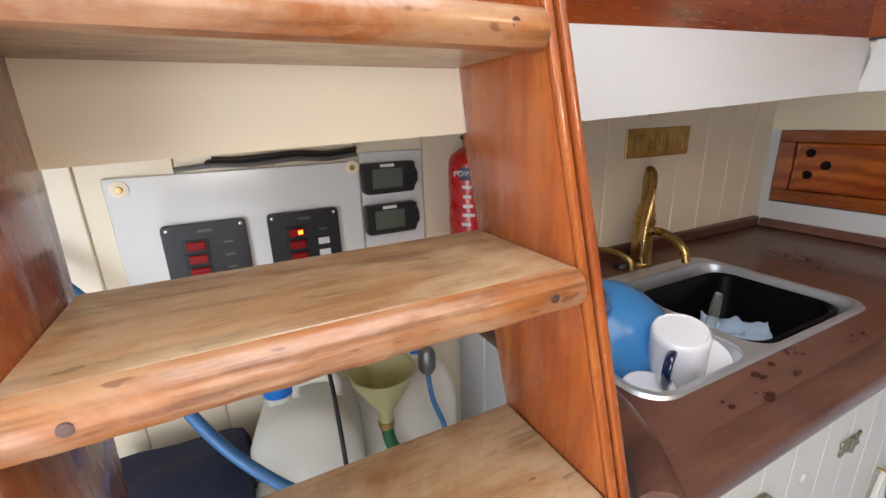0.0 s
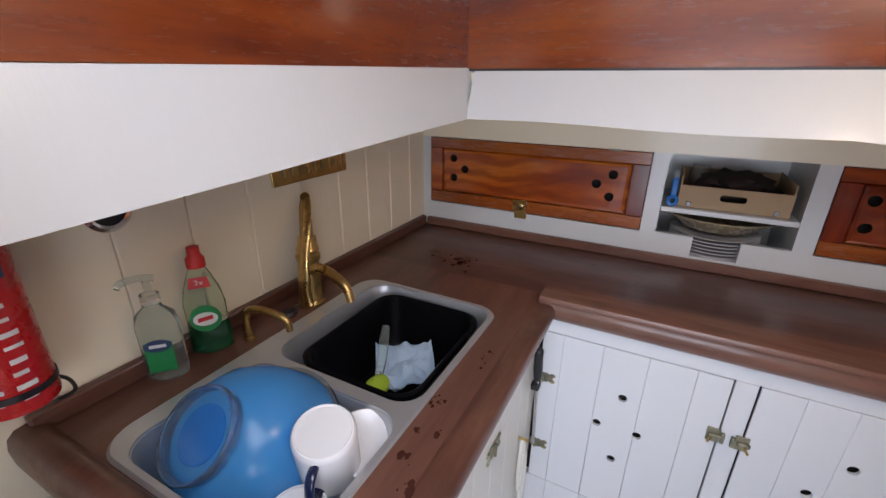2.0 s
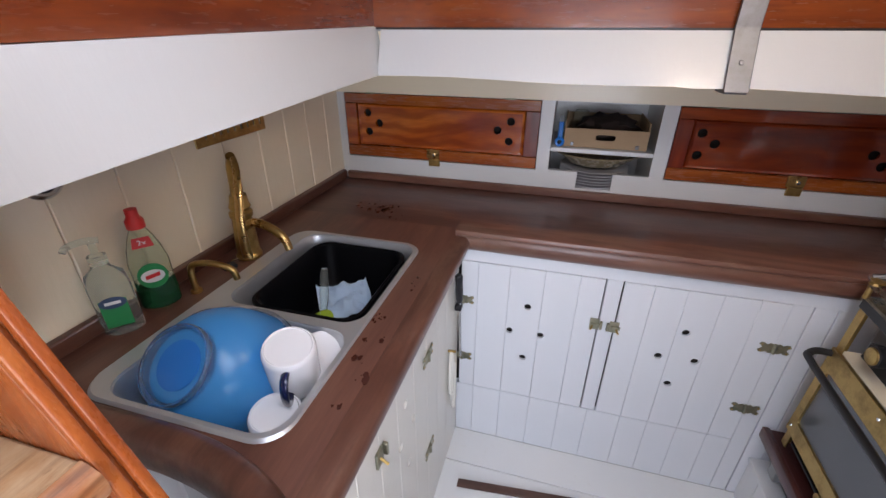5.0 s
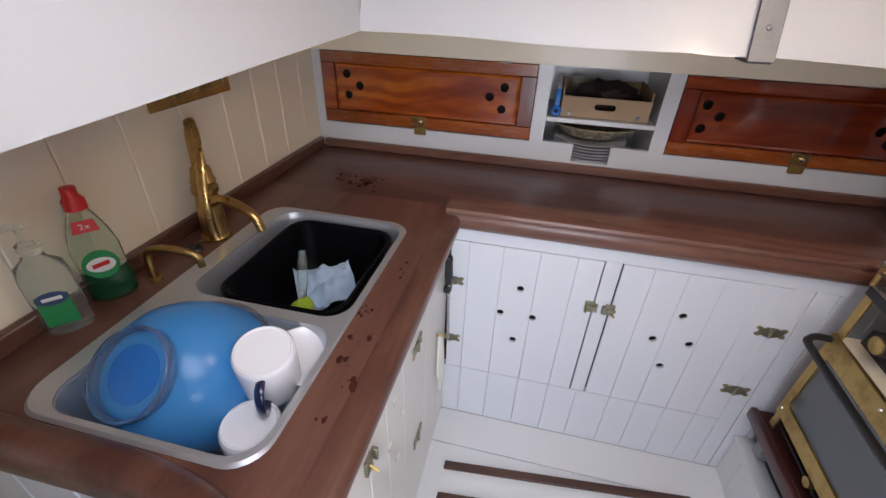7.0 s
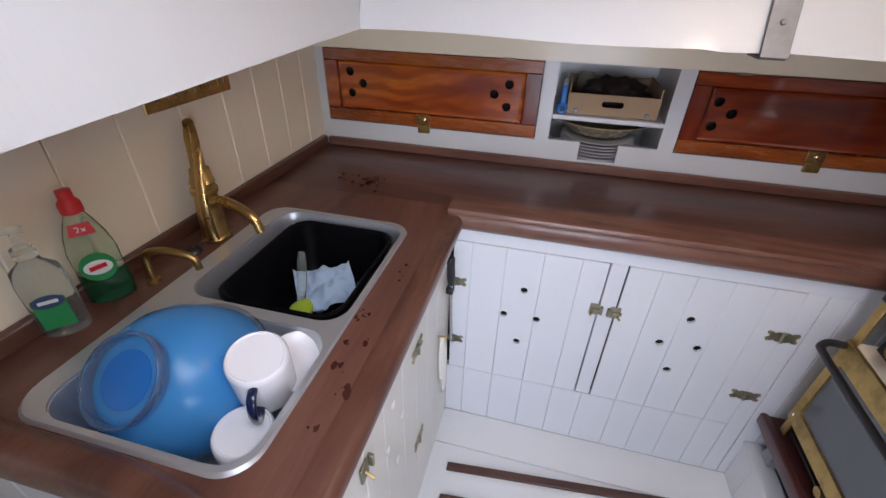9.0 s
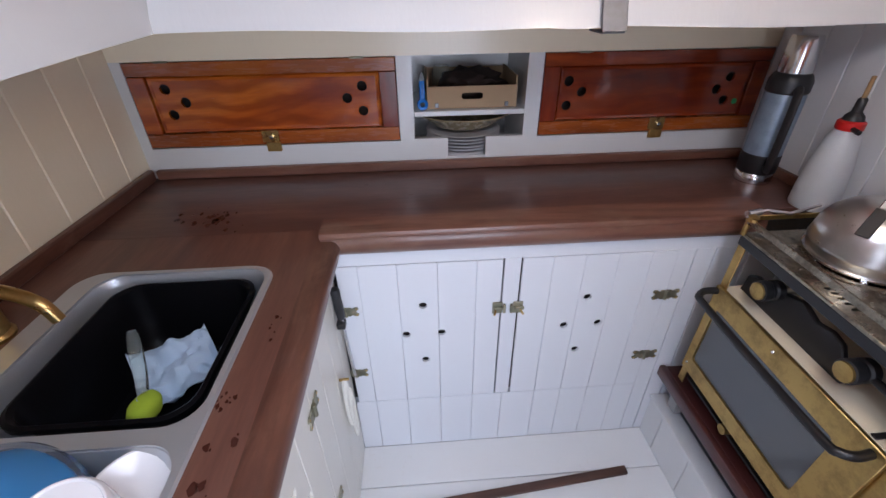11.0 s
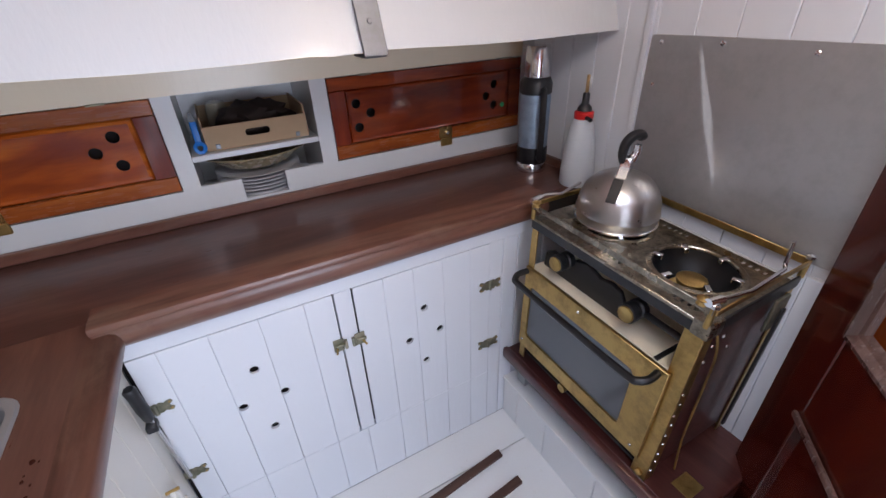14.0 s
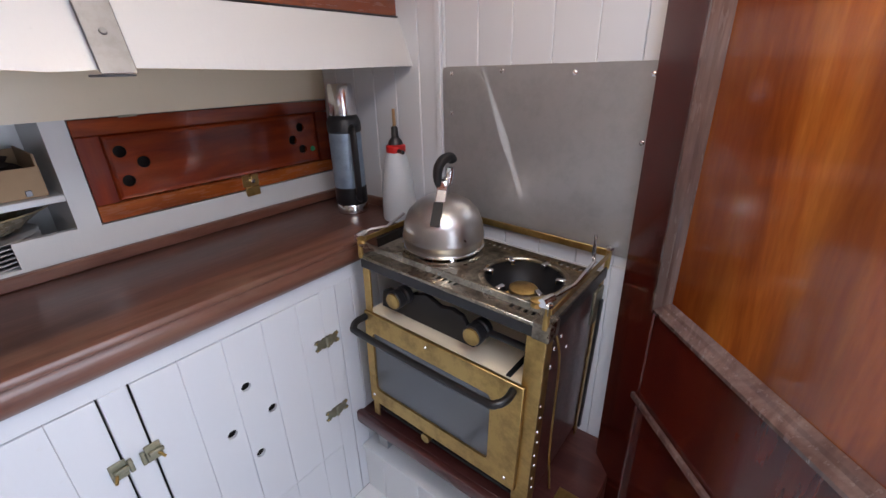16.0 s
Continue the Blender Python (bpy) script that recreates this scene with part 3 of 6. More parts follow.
part("mullion", box(XF, XF + 0.018, -0.485, -0.440, 0.249, 0.783, 0.002), WHITE_SATIN, front)
for a, b in ((-0.9157, -0.965), (-0.967, -1.02), (-1.022, -1.12), (-1.122, -1.23), (-1.232, YC)):
    part("plank", box(XF, XF + 0.018, b + 0.0003, a - 0.0003, 0.0 if b < -0.93 else 0.249, 0.783, 0.0014), WHITE_SATIN, front)
part("backing", box(XF + 0.018, XF + 0.028, YC, 0.02, 0, 0.249), WHITE_SATIN, front)
# black sheet close behind the vent holes, standing in for the locker's shade
part("backing", box(XF + 0.0195, XF + 0.03, YC, 0.02, 0.2495, 0.85), HOLE_SHADE, front)


def wing_hinge(x, y, z, s=1.0):
    """Butterfly hinge flat on a face that looks towards -x."""
    h = thing("butterfly_hinge", (x, y, z), "tarnished bronze butterfly hinge on a white locker", "hinge", "butterfly hinges")
    part("knuckle", rod((x - 0.004, y, z - 0.016 * s), (x - 0.004, y, z + 0.016 * s), 0.005, 10), BRONZE, h)
    for d in (-1, 1):
        pts = [(0.002, 0.014), (0.012, 0.017), (0.020, 0.011), (0.026, 0.016), (0.036, 0.017), (0.040, 0.010), (0.033, 0.004), (0.030, 0.0),
               (0.033, -0.004), (0.040, -0.010), (0.036, -0.017), (0.026, -0.016), (0.020, -0.011), (0.012, -0.017), (0.002, -0.014)]
        part("leaf", prism([(x, y + d * a * s, z + c * s) for a, c in pts], (-0.003, 0, 0)), BRONZE, h, smooth=False)
        for c in (-0.011, 0.011):
            part("screw", lathe([(0.0028, 0), (0.0018, 0.0015), (0, 0.0018)], (x - 0.003, y + d * 0.033 * s, z + c * s), 8, Matrix.Rotation(radians(-90), 4, "Y")), BRASS, h)
    return h


def locker_door(name, ys, z0, z1, holes, label):
    d = thing(name, (XF, (ys[0] + ys[-1]) / 2, z0), label, "cupboard door", "white locker doors", "structure")
    for a, b in zip(ys, ys[1:]):
        lo, hi = b + (0.0002 if b != ys[-1] or ys[-1] < -0.9 else 0.0012), a - (0.0012 if a == ys[0] and ys[0] < -0.1 else 0.0002)
        bm = box(XF - 0.002, XF + 0.006, lo, hi, z0, z1, 0.0014)
        near = [h for h in holes if lo - 0.013 < h[0] < hi + 0.013]
        if near:
            bm = carve(bm, hole_cutter(near, XF))
        part("plank", bm, WHITE_SATIN, d)
    return d


locker_door("door_2", [0.006] + PL_Y[1:], 0.250, 0.781, HOLES_L, "white planked locker door with four round vent holes")
locker_door("door_3", PR_Y, 0.250, 0.781, HOLES_R, "white planked locker door with four round vent holes")
for y, z in ((-0.9155, 0.633), (-0.9125, 0.392)):
    wing_hinge(XF - 0.003, y, z)
for z in (0.634, 0.39):
    wing_hinge(XF - 0.003, -0.004, z, 0.9)


def cupboard_latch(y, z, flip):
    h = thing("cupboard_latch", (XF - 0.003, y, z), "small tarnished brass turn latch on a white locker door", "latch", "locker latches")
    part("plate", box(XF - 0.006, XF - 0.002, y - 0.014, y + 0.014, z - 0.020, z + 0.020, 0.001), BRONZE, h)
    part("bolt", box(XF - 0.013, XF - 0.006, y - 0.017, y + 0.010, z - 0.005, z + 0.006, 0.002), BRONZE, h)
    part("keeper", box(XF - 0.014, XF - 0.003, y + flip * 0.019 - 0.004, y + flip * 0.019 + 0.004, z - 0.014, z + 0.014, 0.0015), BRONZE, h)
    part("thumb_piece", rod((XF - 0.012, y - flip * 0.006, z - 0.003), (XF - 0.026, y - flip * 0.012, z - 0.009), 0.003, 8), BRASS, h)


cupboard_latch(-0.427, 0.619, -1)
cupboard_latch(-0.486, 0.617, 1)

# front under the sink
sink_front = thing("sink_locker_front", (-0.4, 0.015, 0), "white painted planked front under the sink", "locker front", kind="structure")
seams = [-0.855, -0.76, -0.665, -0.57, -0.46, -0.36, -0.26, -0.16, -0.075, XF]
for a, b in zip(seams, seams[1:]):
    bm = box(a + 0.0003, b - 0.0003, 0.015, 0.033, 0.0, 0.86, 0.0016)
    near = [h for h in ((-0.52, 0.67), (-0.56, 0.57), (-0.47, 0.57), (-0.515, 0.46)) if a - 0.013 < h[0] < b + 0.013]
    if near:
        c = None
        for x, z in near:
            c = rod((x, -0.05, z), (x, 0.08, z), 0.0115, 18, c)
        bm = carve(bm, c)
    part("plank", bm, OFFWHITE, sink_front)
# same black sheet, painted shade behind the sink front's holes
part("backing", box(-0.84, 0.0, 0.0345, 0.045, 0.0, 0.84), HOLE_SHADE, sink_front)
for a, b in ((0.035, 0.15), (0.152, 0.27), (0.272, 0.39), (0.392, 0.51), (0.512, YA)):
    part("end_plank", box(-0.868, -0.850, a, b - 0.001, 0.0, 0.86, 0.003), WHITE_SATIN, sink_front)
for x, z, s in ((-0.355, 0.675, 1), (-0.352, 0.31, 1)):
    h = wing_hinge(0, 0, 0, s)
    h.matrix_basis = pose(x, 0.014, z, 0, 0, 90)
for z in (0.69, 0.36):
    h = thing("cupboard_latch", (-0.675, 0.013, z), "small tarnished brass turn latch on the sink locker", "latch", "locker latches")
    part("plate", box(-0.690, -0.662, 0.008, 0.014, z - 0.02, z + 0.02, 0.001), BRONZE, h)
    part("keeper", box(-0.656, -0.648, 0.002, 0.014, z - 0.016, z + 0.016, 0.0015), BRONZE, h)
    part("thumb_piece", rod((-0.676, 0.010, z), (-0.680, -0.010, z - 0.006), 0.003, 8), BRASS, h)

# ---------------------------------------------------------------- worktops
top_a = thing("worktop", (-0.4, 0.3, ZC), "dark brown oiled hardwood worktop round the sink, wet in places", "worktop")
END = [(-0.860, 0.632), (-0.860, 0.45), (-0.858, 0.32), (-0.860, 0.25), (-0.868, 0.18), (-0.886, 0.11), (-0.912, 0.052), (-0.946, 0.004)]
curve = smooth_path([(x, y, ZC - 0.03) for x, y in END], 4)
bm = prism([(0.03, 0.0, ZC - 0.03), (0.03, YA, ZC - 0.03), (-0.86, YA, ZC - 0.03)] + [tuple(p) for p in curve[1:]], (0, 0, 0.03))
cut = prism([(x, y, ZC - 0.1) for x, y in rounded(-0.818, -0.135, 0.105, 0.492, 0.05)], (0, 0, 0.2))
part("slab", carve(bm, cut), WORKTOP_X, top_a, smooth=False)
prof = [(0.030, ZC + 0.0015), (-0.006, ZC + 0.0015), (-0.016, ZC - 0.003), (-0.022, ZC - 0.014), (-0.022, ZC - 0.03), (-0.016, ZC - 0.046), (-0.004, ZC - 0.056), (0.03, ZC - 0.056)]
part("front_edge", loops([[(x, y, z) for y, z in prof] for x in (-0.940, -0.012)], True, True), FIDDLE_X, top_a, "worn rounded front edge")
part("upstand", box(-0.86, XB - 0.02, YA - 0.022, YA - 0.001, ZC, 0.912, 0.004), FIDDLE_X, top_a, "low upstand along the bulkhead")
# raised end rail that flares outwards at the front
prof = [(-0.022, ZC - 0.056), (-0.029, ZC - 0.04), (-0.031, ZC - 0.012), (-0.027, ZC + 0.008), (-0.016, ZC + 0.018), (0.004, ZC + 0.020), (0.018, ZC + 0.014), (0.025, ZC + 0.002), (0.026, ZC - 0.03), (0.026, ZC - 0.056)]
line = [Vector((p.x, p.y, 0)) for p in smooth_path([(x, y, 0) for x, y in END] + [(-0.962, -0.016, 0)], 5)]
rings = []
for i, p in enumerate(line):
    d = (line[min(i + 1, len(line) - 1)] - line[max(i - 1, 0)]).to_2d().normalized()
    rings.append([(p.x - d.y * a, p.y + d.x * a, z - p.z if z > ZC - 0.03 else z) for a, z in prof])
part("end_fiddle", loops(rings, True, True), FIDDLE_X, top_a, "rounded raised end rail")

top_b = thing("worktop", (0.2, -0.5, ZC), "long dark brown worktop with a raised worn fiddle rail", "worktop")
part("slab", box(0.031, XB - 0.001, YC + 0.002, YA - 0.003, ZC - 0.03, ZC - 0.0003), WORKTOP_Y, top_b, smooth=False)
part("upstand", box(XB - 0.022, XB - 0.001, YC + 0.002, YA - 0.024, ZC, 0.906, 0.004), FIDDLE, top_b, "low upstand along the locker wall")
part("upstand", box(0.031, XB - 0.023, YC + 0.002, YC + 0.02, ZC, 0.906, 0.004), FIDDLE, top_b)
prof = [(0.047, ZC - 0.002), (0.043, 0.896), (0.039, 0.9), (-0.029, 0.9), (-0.035, 0.8975), (-0.038, 0.891), (-0.037, 0.884), (-0.031, 0.8805), (-0.0335, 0.876), (-0.036, 0.866), (-0.035, 0.853), (-0.029, 0.840), (-0.019, 0.829), (-0.006, 0.822), (0.03, 0.820)]
part("fiddle_rail", loops([[(x + (0.022 * (0.022 - y) if x > 0.038 else 0), y, z) for x, z in prof] for y in (0.022, -0.35, -0.72, -1.105)], True, True), FIDDLE, top_b, "worn two-step fiddle rail")

# sink with two bowls
sink = thing("kitchen_sink", (-0.48, 0.3, 0.70), "brushed steel double-bowl sink set into the worktop", "sink")
x0, x1, y0, y1 = -0.832, -0.122, 0.097, 0.506
bowls = [(-0.818, -0.552, 0.110, 0.465, 0.69), (-0.526, -0.138, 0.110, 0.458, 0.70)]
outer = rounded(x0, x1, y0, y1, 0.055)
deck = loops([[(x * 0.985 - 0.48 * 0.015, y * 0.985 + 0.3 * 0.015, ZC - 0.004) for x, y in outer], [(x, y, ZC + 0.001) for x, y in outer],
              [(x * 0.985 - 0.48 * 0.015, y * 0.985 + 0.3 * 0.015, ZC + 0.006) for x, y in outer]], True, True)
cut = None
for a, b, c, d, z in bowls:
    cut = prism([(x, y, ZC - 0.05) for x, y in rounded(a, b, c, d, 0.05)], (0, 0, 0.1), 0, cut)
part("rim", carve(deck, cut), STEEL, sink)
for a, b, c, d, z in bowls:
    rr = []
    for inset, h in ((-0.004, ZC + 0.004), (0.001, ZC + 0.001), (0.006, ZC - 0.02), (0.012, z + 0.04), (0.022, z + 0.012), (0.05, z)):
        rr.append([(x, y, h) for x, y in rounded(a + inset, b - inset, c + inset, d - inset, 0.05)])
    part("bowl", loops(rr, False, True), STEEL, sink)

basin = thing("washing_up_basin", (-0.335, 0.285, 0.702), "black plastic washing-up bowl standing in the sink", "washing-up bowl")
rr = []
for inset, h in ((0.0, ZC - 0.022), (0.0, ZC - 0.013), (0.006, ZC - 0.010), (0.011, ZC - 0.016), (0.024, 0.74), (0.045, 0.712)):
    rr.append([(x, y, h) for x, y in rounded(-0.502 + inset, -0.148 - inset, 0.132 + inset, 0.424 - inset, 0.05)])
part("body", loops(rr[2:], False, True), BLACK_WET, basin)
part("rolled_rim", loops(rr[:3] + [[(x, y, ZC - 0.024) for x, y in rounded(-0.497, -0.153, 0.137, 0.419, 0.05)]]), BLACK_WET, basin)

# ---------------------------------------------------------------- things along the locker wall
def locker_panel(name, ya, yb, mat, label, holes, catch_y, hinges):
    """Framed and fielded drop door; ya > yb."""
    d = thing(name, (XB, (ya + yb) / 2, 0.973), label, "cupboard door", "varnished locker doors", "structure")
    z0, z1, f = 0.974, 1.220, 0.05
    xo = XB - 0.004
    part("top_rail", box(xo, XB + 0.014, yb, ya, z1 - 0.038, z1, 0.002), CUP_FRAME if mat is CUP_WOOD else CUP_RED, d)
    part("bottom_rail", box(xo, XB + 0.014, yb, ya, z0, z0 + 0.042, 0.002), CUP_FRAME, d)
    part("stile", box(xo, XB + 0.014, ya - f, ya, z0 + 0.0425, z1 - 0.0385, 0.002), CUP_WOOD if mat is CUP_WOOD else CUP_DARK, d)
    part("stile", box(xo, XB + 0.014, yb, yb + f, z0 + 0.0425, z1 - 0.0385, 0.002), CUP_DARK if mat is CUP_WOOD else CUP_RED, d)
    a, b, c, e = ya - f - 0.001, yb + f + 0.001, z0 + 0.043, z1 - 0.039
    rr = []
    for ins, x in ((0.0, XB + 0.006), (0.004, XB + 0.001), (0.010, XB + 0.003), (0.014, XB + 0.004)):
        rr.append([(x, a - ins, c + ins), (x, b + ins, c + ins), (x, b + ins, e - ins), (x, a - ins, e - ins)])
    part("moulding", loops(rr), mat, d, smooth=False)
    bm = box(XB + 0.0035, XB + 0.012, b + 0.004, a - 0.004, c + 0.004, e - 0.004)
    bm = carve(bm, hole_cutter(holes, XB, 0.015))
    part("panel", bm, mat, d, "fielded panel with drilled finger holes", smooth=False)
    for y in hinges:
        part("hinge", box(xo - 0.002, xo + 0.002, y - 0.02, y + 0.02, z1 - 0.002, z1 + 0.0035, 0.001), BRONZE, d)
    h = thing("locker_catch", (XB, catch_y, 0.96), "square brass catch below a varnished locker door", "catch", "brass locker catches")
    part("plate", box(xo - 0.007, xo, catch_y - 0.026, catch_y + 0.026, 0.984, 1.020, 0.002), BRASS_BRIGHT, h)
    part("keep", box(xo - 0.006, xo + 0.004, catch_y - 0.026, catch_y + 0.018, 0.953, 0.982, 0.002), BRASS, h)
    part("button", lathe([(0.007, 0), (0.007, 0.006), (0.004, 0.009), (0, 0.0095)], (xo - 0.007, catch_y - 0.004, 1.0), 12, Matrix.Rotation(radians(-90), 4, "Y")), CHROME, h)
    return d


locker_panel("door_4", 0.602, -0.170, CUP_WOOD, "varnished orange mahogany locker door with finger holes",
             [(-0.066, 1.141), (-0.018, 1.107), (-0.063, 1.068), (0.507, 1.146), (0.459, 1.108), (0.505, 1.073)], 0.232, (-0.06, 0.49))
dark_door = locker_panel("door_5", -0.620, -1.337, CUP_RED, "varnished dark red mahogany locker door with finger holes",
             [(-0.703, 1.138), (-0.748, 1.105), (-0.704, 1.064), (-1.224, 1.138), (-1.190, 1.100), (-1.224, 1.066)], -1.012, (-0.74, -1.26))
sticker = solid("round_sticker", lathe([(0.009, 0), (0.009, 0.001), (0, 0.0012)], (XB + 0.0034, -1.262, 1.062), 14, Matrix.Rotation(radians(-90), 4, "Y")), GREEN_LABEL, "small green round sticker on a locker door", "sticker")

strap = thing("iron_strap", (0.0, -0.626, 1.31), "grey galvanised iron strap bent over the beam", "strap")
part("strap_plate", prism([(0.006, -0.6, 1.318), (0.052, -0.6, 1.446), (0.052, -0.6, 1.62), (0.045, -0.6, 1.62), (0.045, -0.6, 1.447), (-0.002, -0.6, 1.312)], (0, -0.052, 0), 0.0015), STRAP, strap)
part("foot", box(0.004, 0.072, -0.651, -0.601, 1.3085, 1.3125, 0.0015), STRAP, strap, "turned-in end of the strap")
part("bolt", lathe([(0.006, 0), (0.005, 0.003), (0, 0.004)], (0.020, -0.626, 1.375), 10, Matrix.Rotation(radians(-70), 4, "Y")), STRAP, strap)

plates = thing("plate_stack", (0.575, -0.39, 0.898), "stack of white dinner plates on the lower shelf", "plates")
for i in range(6):
    z = 0.899 + i * 0.011
    part("plate", lathe([(0.05, z), (0.09, z + 0.002), (0.128, z + 0.012), (0.13, z + 0.014), (0.127, z + 0.0145), (0.088, z + 0.005), (0, z + 0.004)], (0.572 + 0.002 * (i % 2), -0.39, 0), 40), CHINA, plates)
dish = solid("oval_dish", lathe([(0.07, 0), (0.10, 0.006), (0.152, 0.044), (0.167, 0.050), (0.168, 0.054), (0.150, 0.050), (0.098, 0.012), (0, 0.009)], (0, 0, 0), 44, Matrix.Translation((0.585, -0.393, 0.9705)) @ Matrix.Diagonal((0.9, 1, 1, 1))), OLIVE, "olive brown glazed serving dish on the plates", "dish")
card = thing("cardboard_box", (0.55, -0.395, 1.061), "open brown cardboard tray on the upper shelf", "box")
bx0, bx1, by0, by1, bz = 0.452, 0.68, -0.548, -0.262, 1.0605
front_panel = carve(box(bx0, bx0 + 0.005, by0, by1, bz, 1.128, 0.001), prism([(0.3, y - 0.405, z + 1.098) for y, z in rounded(-0.034, 0.034, -0.010, 0.010, 0.009, 4)], (0.3, 0, 0)))
part("front_panel", front_panel, CARD, card)
part("side_panel", box(bx0 + 0.005, bx1, by0, by0 + 0.005, bz, 1.155, 0.001), CARD, card)
part("side_panel", box(bx0 + 0.005, bx1, by1 - 0.005, by1, bz, 1.155, 0.001), CARD, card)
for y in (-0.292, -0.515):
    part("staple", box(bx0 - 0.003, bx0 + 0.001, y - 0.006, y + 0.006, bz + 0.004, bz + 0.018, 0.001), STRAP, card)
part("back_panel", box(bx1 - 0.005, bx1, by0 + 0.005, by1 - 0.005, bz, 1.150, 0.001), CARD, card)
part("bottom", box(bx0 + 0.005, bx1 - 0.005, by0 + 0.005, by1 - 0.005, bz, bz + 0.004), CARD, card)
bag = bmesh.new()
bmesh.ops.create_icosphere(bag, subdivisions=3, radius=1)
for v in bag.verts:
    v.co *= 1 + 0.35 * noise.noise(v.co * 2.2) + 0.22 * noise.noise(v.co * 6.5)
moved(bag, Matrix.Translation((0.565, -0.412, 1.115)) @ Matrix.Diagonal((0.085, 0.108, 0.05, 1)))
solid("dark_paper_bag", bag, CARD_DARK, "crumpled dark packets inside a cardboard tray", "bag")
tin = thing("glass_jar", (0.62, -0.33, 1.066), "clear jar among packets in the tray", "jar")
part("body", lathe([(0.03, 0), (0.032, 0.004), (0.032, 0.08), (0.026, 0.09), (0.026, 0.1), (0, 0.1)], (0.62, -0.318, 1.066), 20), CLEAR_PALE, tin)
peg = thing("scraper", (0.46, -0.238, 1.061), "blue-handled scraper leaning beside the cardboard tray", "scraper")
part("handle", moved(box(-0.006, 0.006, -0.009, 0.009, 0.018, 0.085, 0.004, seg=2), Matrix.Translation((0.440, -0.247, 1.066)) @ Matrix.Rotation(radians(8), 4, "Y")), BLUE_PLASTIC, peg)
part("ring", tube([(0.440, -0.247 + 0.012 * math.cos(a), 1.079 + 0.013 * math.sin(a)) for a in [radians(q) for q in range(0, 361, 45)]], 0.0055, 8, 3), BLUE_PLASTIC, peg)
part("blade", prism([(0.446, -0.256, 1.148), (0.446, -0.238, 1.148), (0.448, -0.243, 1.172), (0.448, -0.250, 1.172)], (0.004, 0, 0)), IRON, peg)

flask = thing("vacuum_flask", (0.225, -1.245, ZC), "slate blue vacuum flask with a steel cup on the worktop", "flask")
at = (0.225, -1.245, ZC)
part("base", lathe([(0.046, 0), (0.05, 0.004), (0.05, 0.028), (0.047, 0.032), (0, 0.032)], at), CHROME, flask)
part("lower_band", lathe([(0.049, 0.032), (0.0515, 0.036), (0.0515, 0.085), (0.049, 0.088)], at), BLACK, flask)
part("body", lathe([(0.05, 0.088), (0.05, 0.25), (0.0475, 0.262)], at), FLASK_BLUE, flask)
part("upper_band", lathe([(0.0485, 0.258), (0.052, 0.262), (0.052, 0.29), (0.045, 0.306), (0.04, 0.31), (0, 0.31)], at), BLACK, flask)
part("cup", lathe([(0.0395, 0.31), (0.04, 0.314), (0.037, 0.392), (0.034, 0.40), (0, 0.402)], at), CHROME, flask)
part("handle", tube([(0.225 - 0.048, -1.245 + 0.012, ZC + 0.275), (0.225 - 0.075, -1.245 + 0.03, ZC + 0.262), (0.225 - 0.082, -1.245 + 0.035, ZC + 0.18), (0.225 - 0.075, -1.245 + 0.03, ZC + 0.07), (0.225 - 0.048, -1.245 + 0.012, ZC + 0.055)], 0.008, 10, 6, flat=1.5), BLACK, flask)

squirt = thing("squeeze_bottle", (0.035, -1.285, ZC), "milky squeeze bottle with a red collar and pointed nozzle", "bottle")
at = (0.042, -1.282, ZC)
part("body", lathe([(0.050, 0), (0.053, 0.006), (0.052, 0.05), (0.046, 0.12), (0.034, 0.188), (0.026, 0.207), (0, 0.207)], at), MILK, squirt)
part("collar", lathe([(0.027, 0.207), (0.029, 0.210), (0.029, 0.226), (0.024, 0.230), (0, 0.230)], at), RED_PLASTIC, squirt)
part("nozzle", lathe([(0.022, 0.230), (0.020, 0.240), (0.011, 0.250), (0.010, 0.278), (0.007, 0.282), (0, 0.282)], at), BLACK, squirt)
part("spout_tip", lathe([(0.005, 0.28), (0.0045, 0.33), (0, 0.331)], at), WOOD_TAN, squirt)
part("lever", rod((0.022, -1.27, ZC + 0.214), (-0.006, -1.262, ZC + 0.212), 0.006, 8), BLACK, squirt)

# ---------------------------------------------------------------- sink things
tap = thing("mixer_tap", (-0.268, 0.545, ZC), "dull brass swan tap with a curved lever handle", "tap")
bx, by = -0.312, 0.548
part("base", lathe([(0.034, 0), (0.035, 0.006), (0.031, 0.013), (0, 0.014)], (bx, by, ZC), 28), BRASS, tap)
rings = []
for z, r, dx in ((0.885, 0.023, 0.0), (0.92, 0.0225, 0.003), (0.955, 0.021, 0.006), (0.985, 0.019, 0.010), (0.992, 0.023, 0.012), (1.002, 0.023, 0.013), (1.008, 0.0185, 0.014), (1.016, 0.0215, 0.016), (1.026, 0.0185, 0.018), (1.045, 0.0165, 0.023)):
    rings.append([(bx + dx + 1.32 * r * math.cos(2 * math.pi * k / 24), by + dx * 0.7 + 1.32 * r * math.sin(2 * math.pi * k / 24), z) for k in range(24)])
part("column", loops(rings, True, True), BRASS, tap)
part("lever", tube([(bx + 0.022, by + 0.016, 1.04), (bx + 0.032, by + 0.024, 1.075), (bx + 0.045, by + 0.036, 1.108), (bx + 0.058, by + 0.044, 1.126), (bx + 0.054, by + 0.040, 1.140)], lambda u: 0.022 - 0.006 * u, 14, 6, flat=0.75), BRASS, tap)
part("spout", tube([(bx, by - 0.012, 0.968), (bx - 0.004, by - 0.045, 0.983), (bx - 0.012, by - 0.095, 0.978), (bx - 0.018, by - 0.135, 0.958), (bx - 0.020, by - 0.150, 0.925)], lambda u: 0.0125 - 0.002 * u, 14), BRASS_BRIGHT, tap)
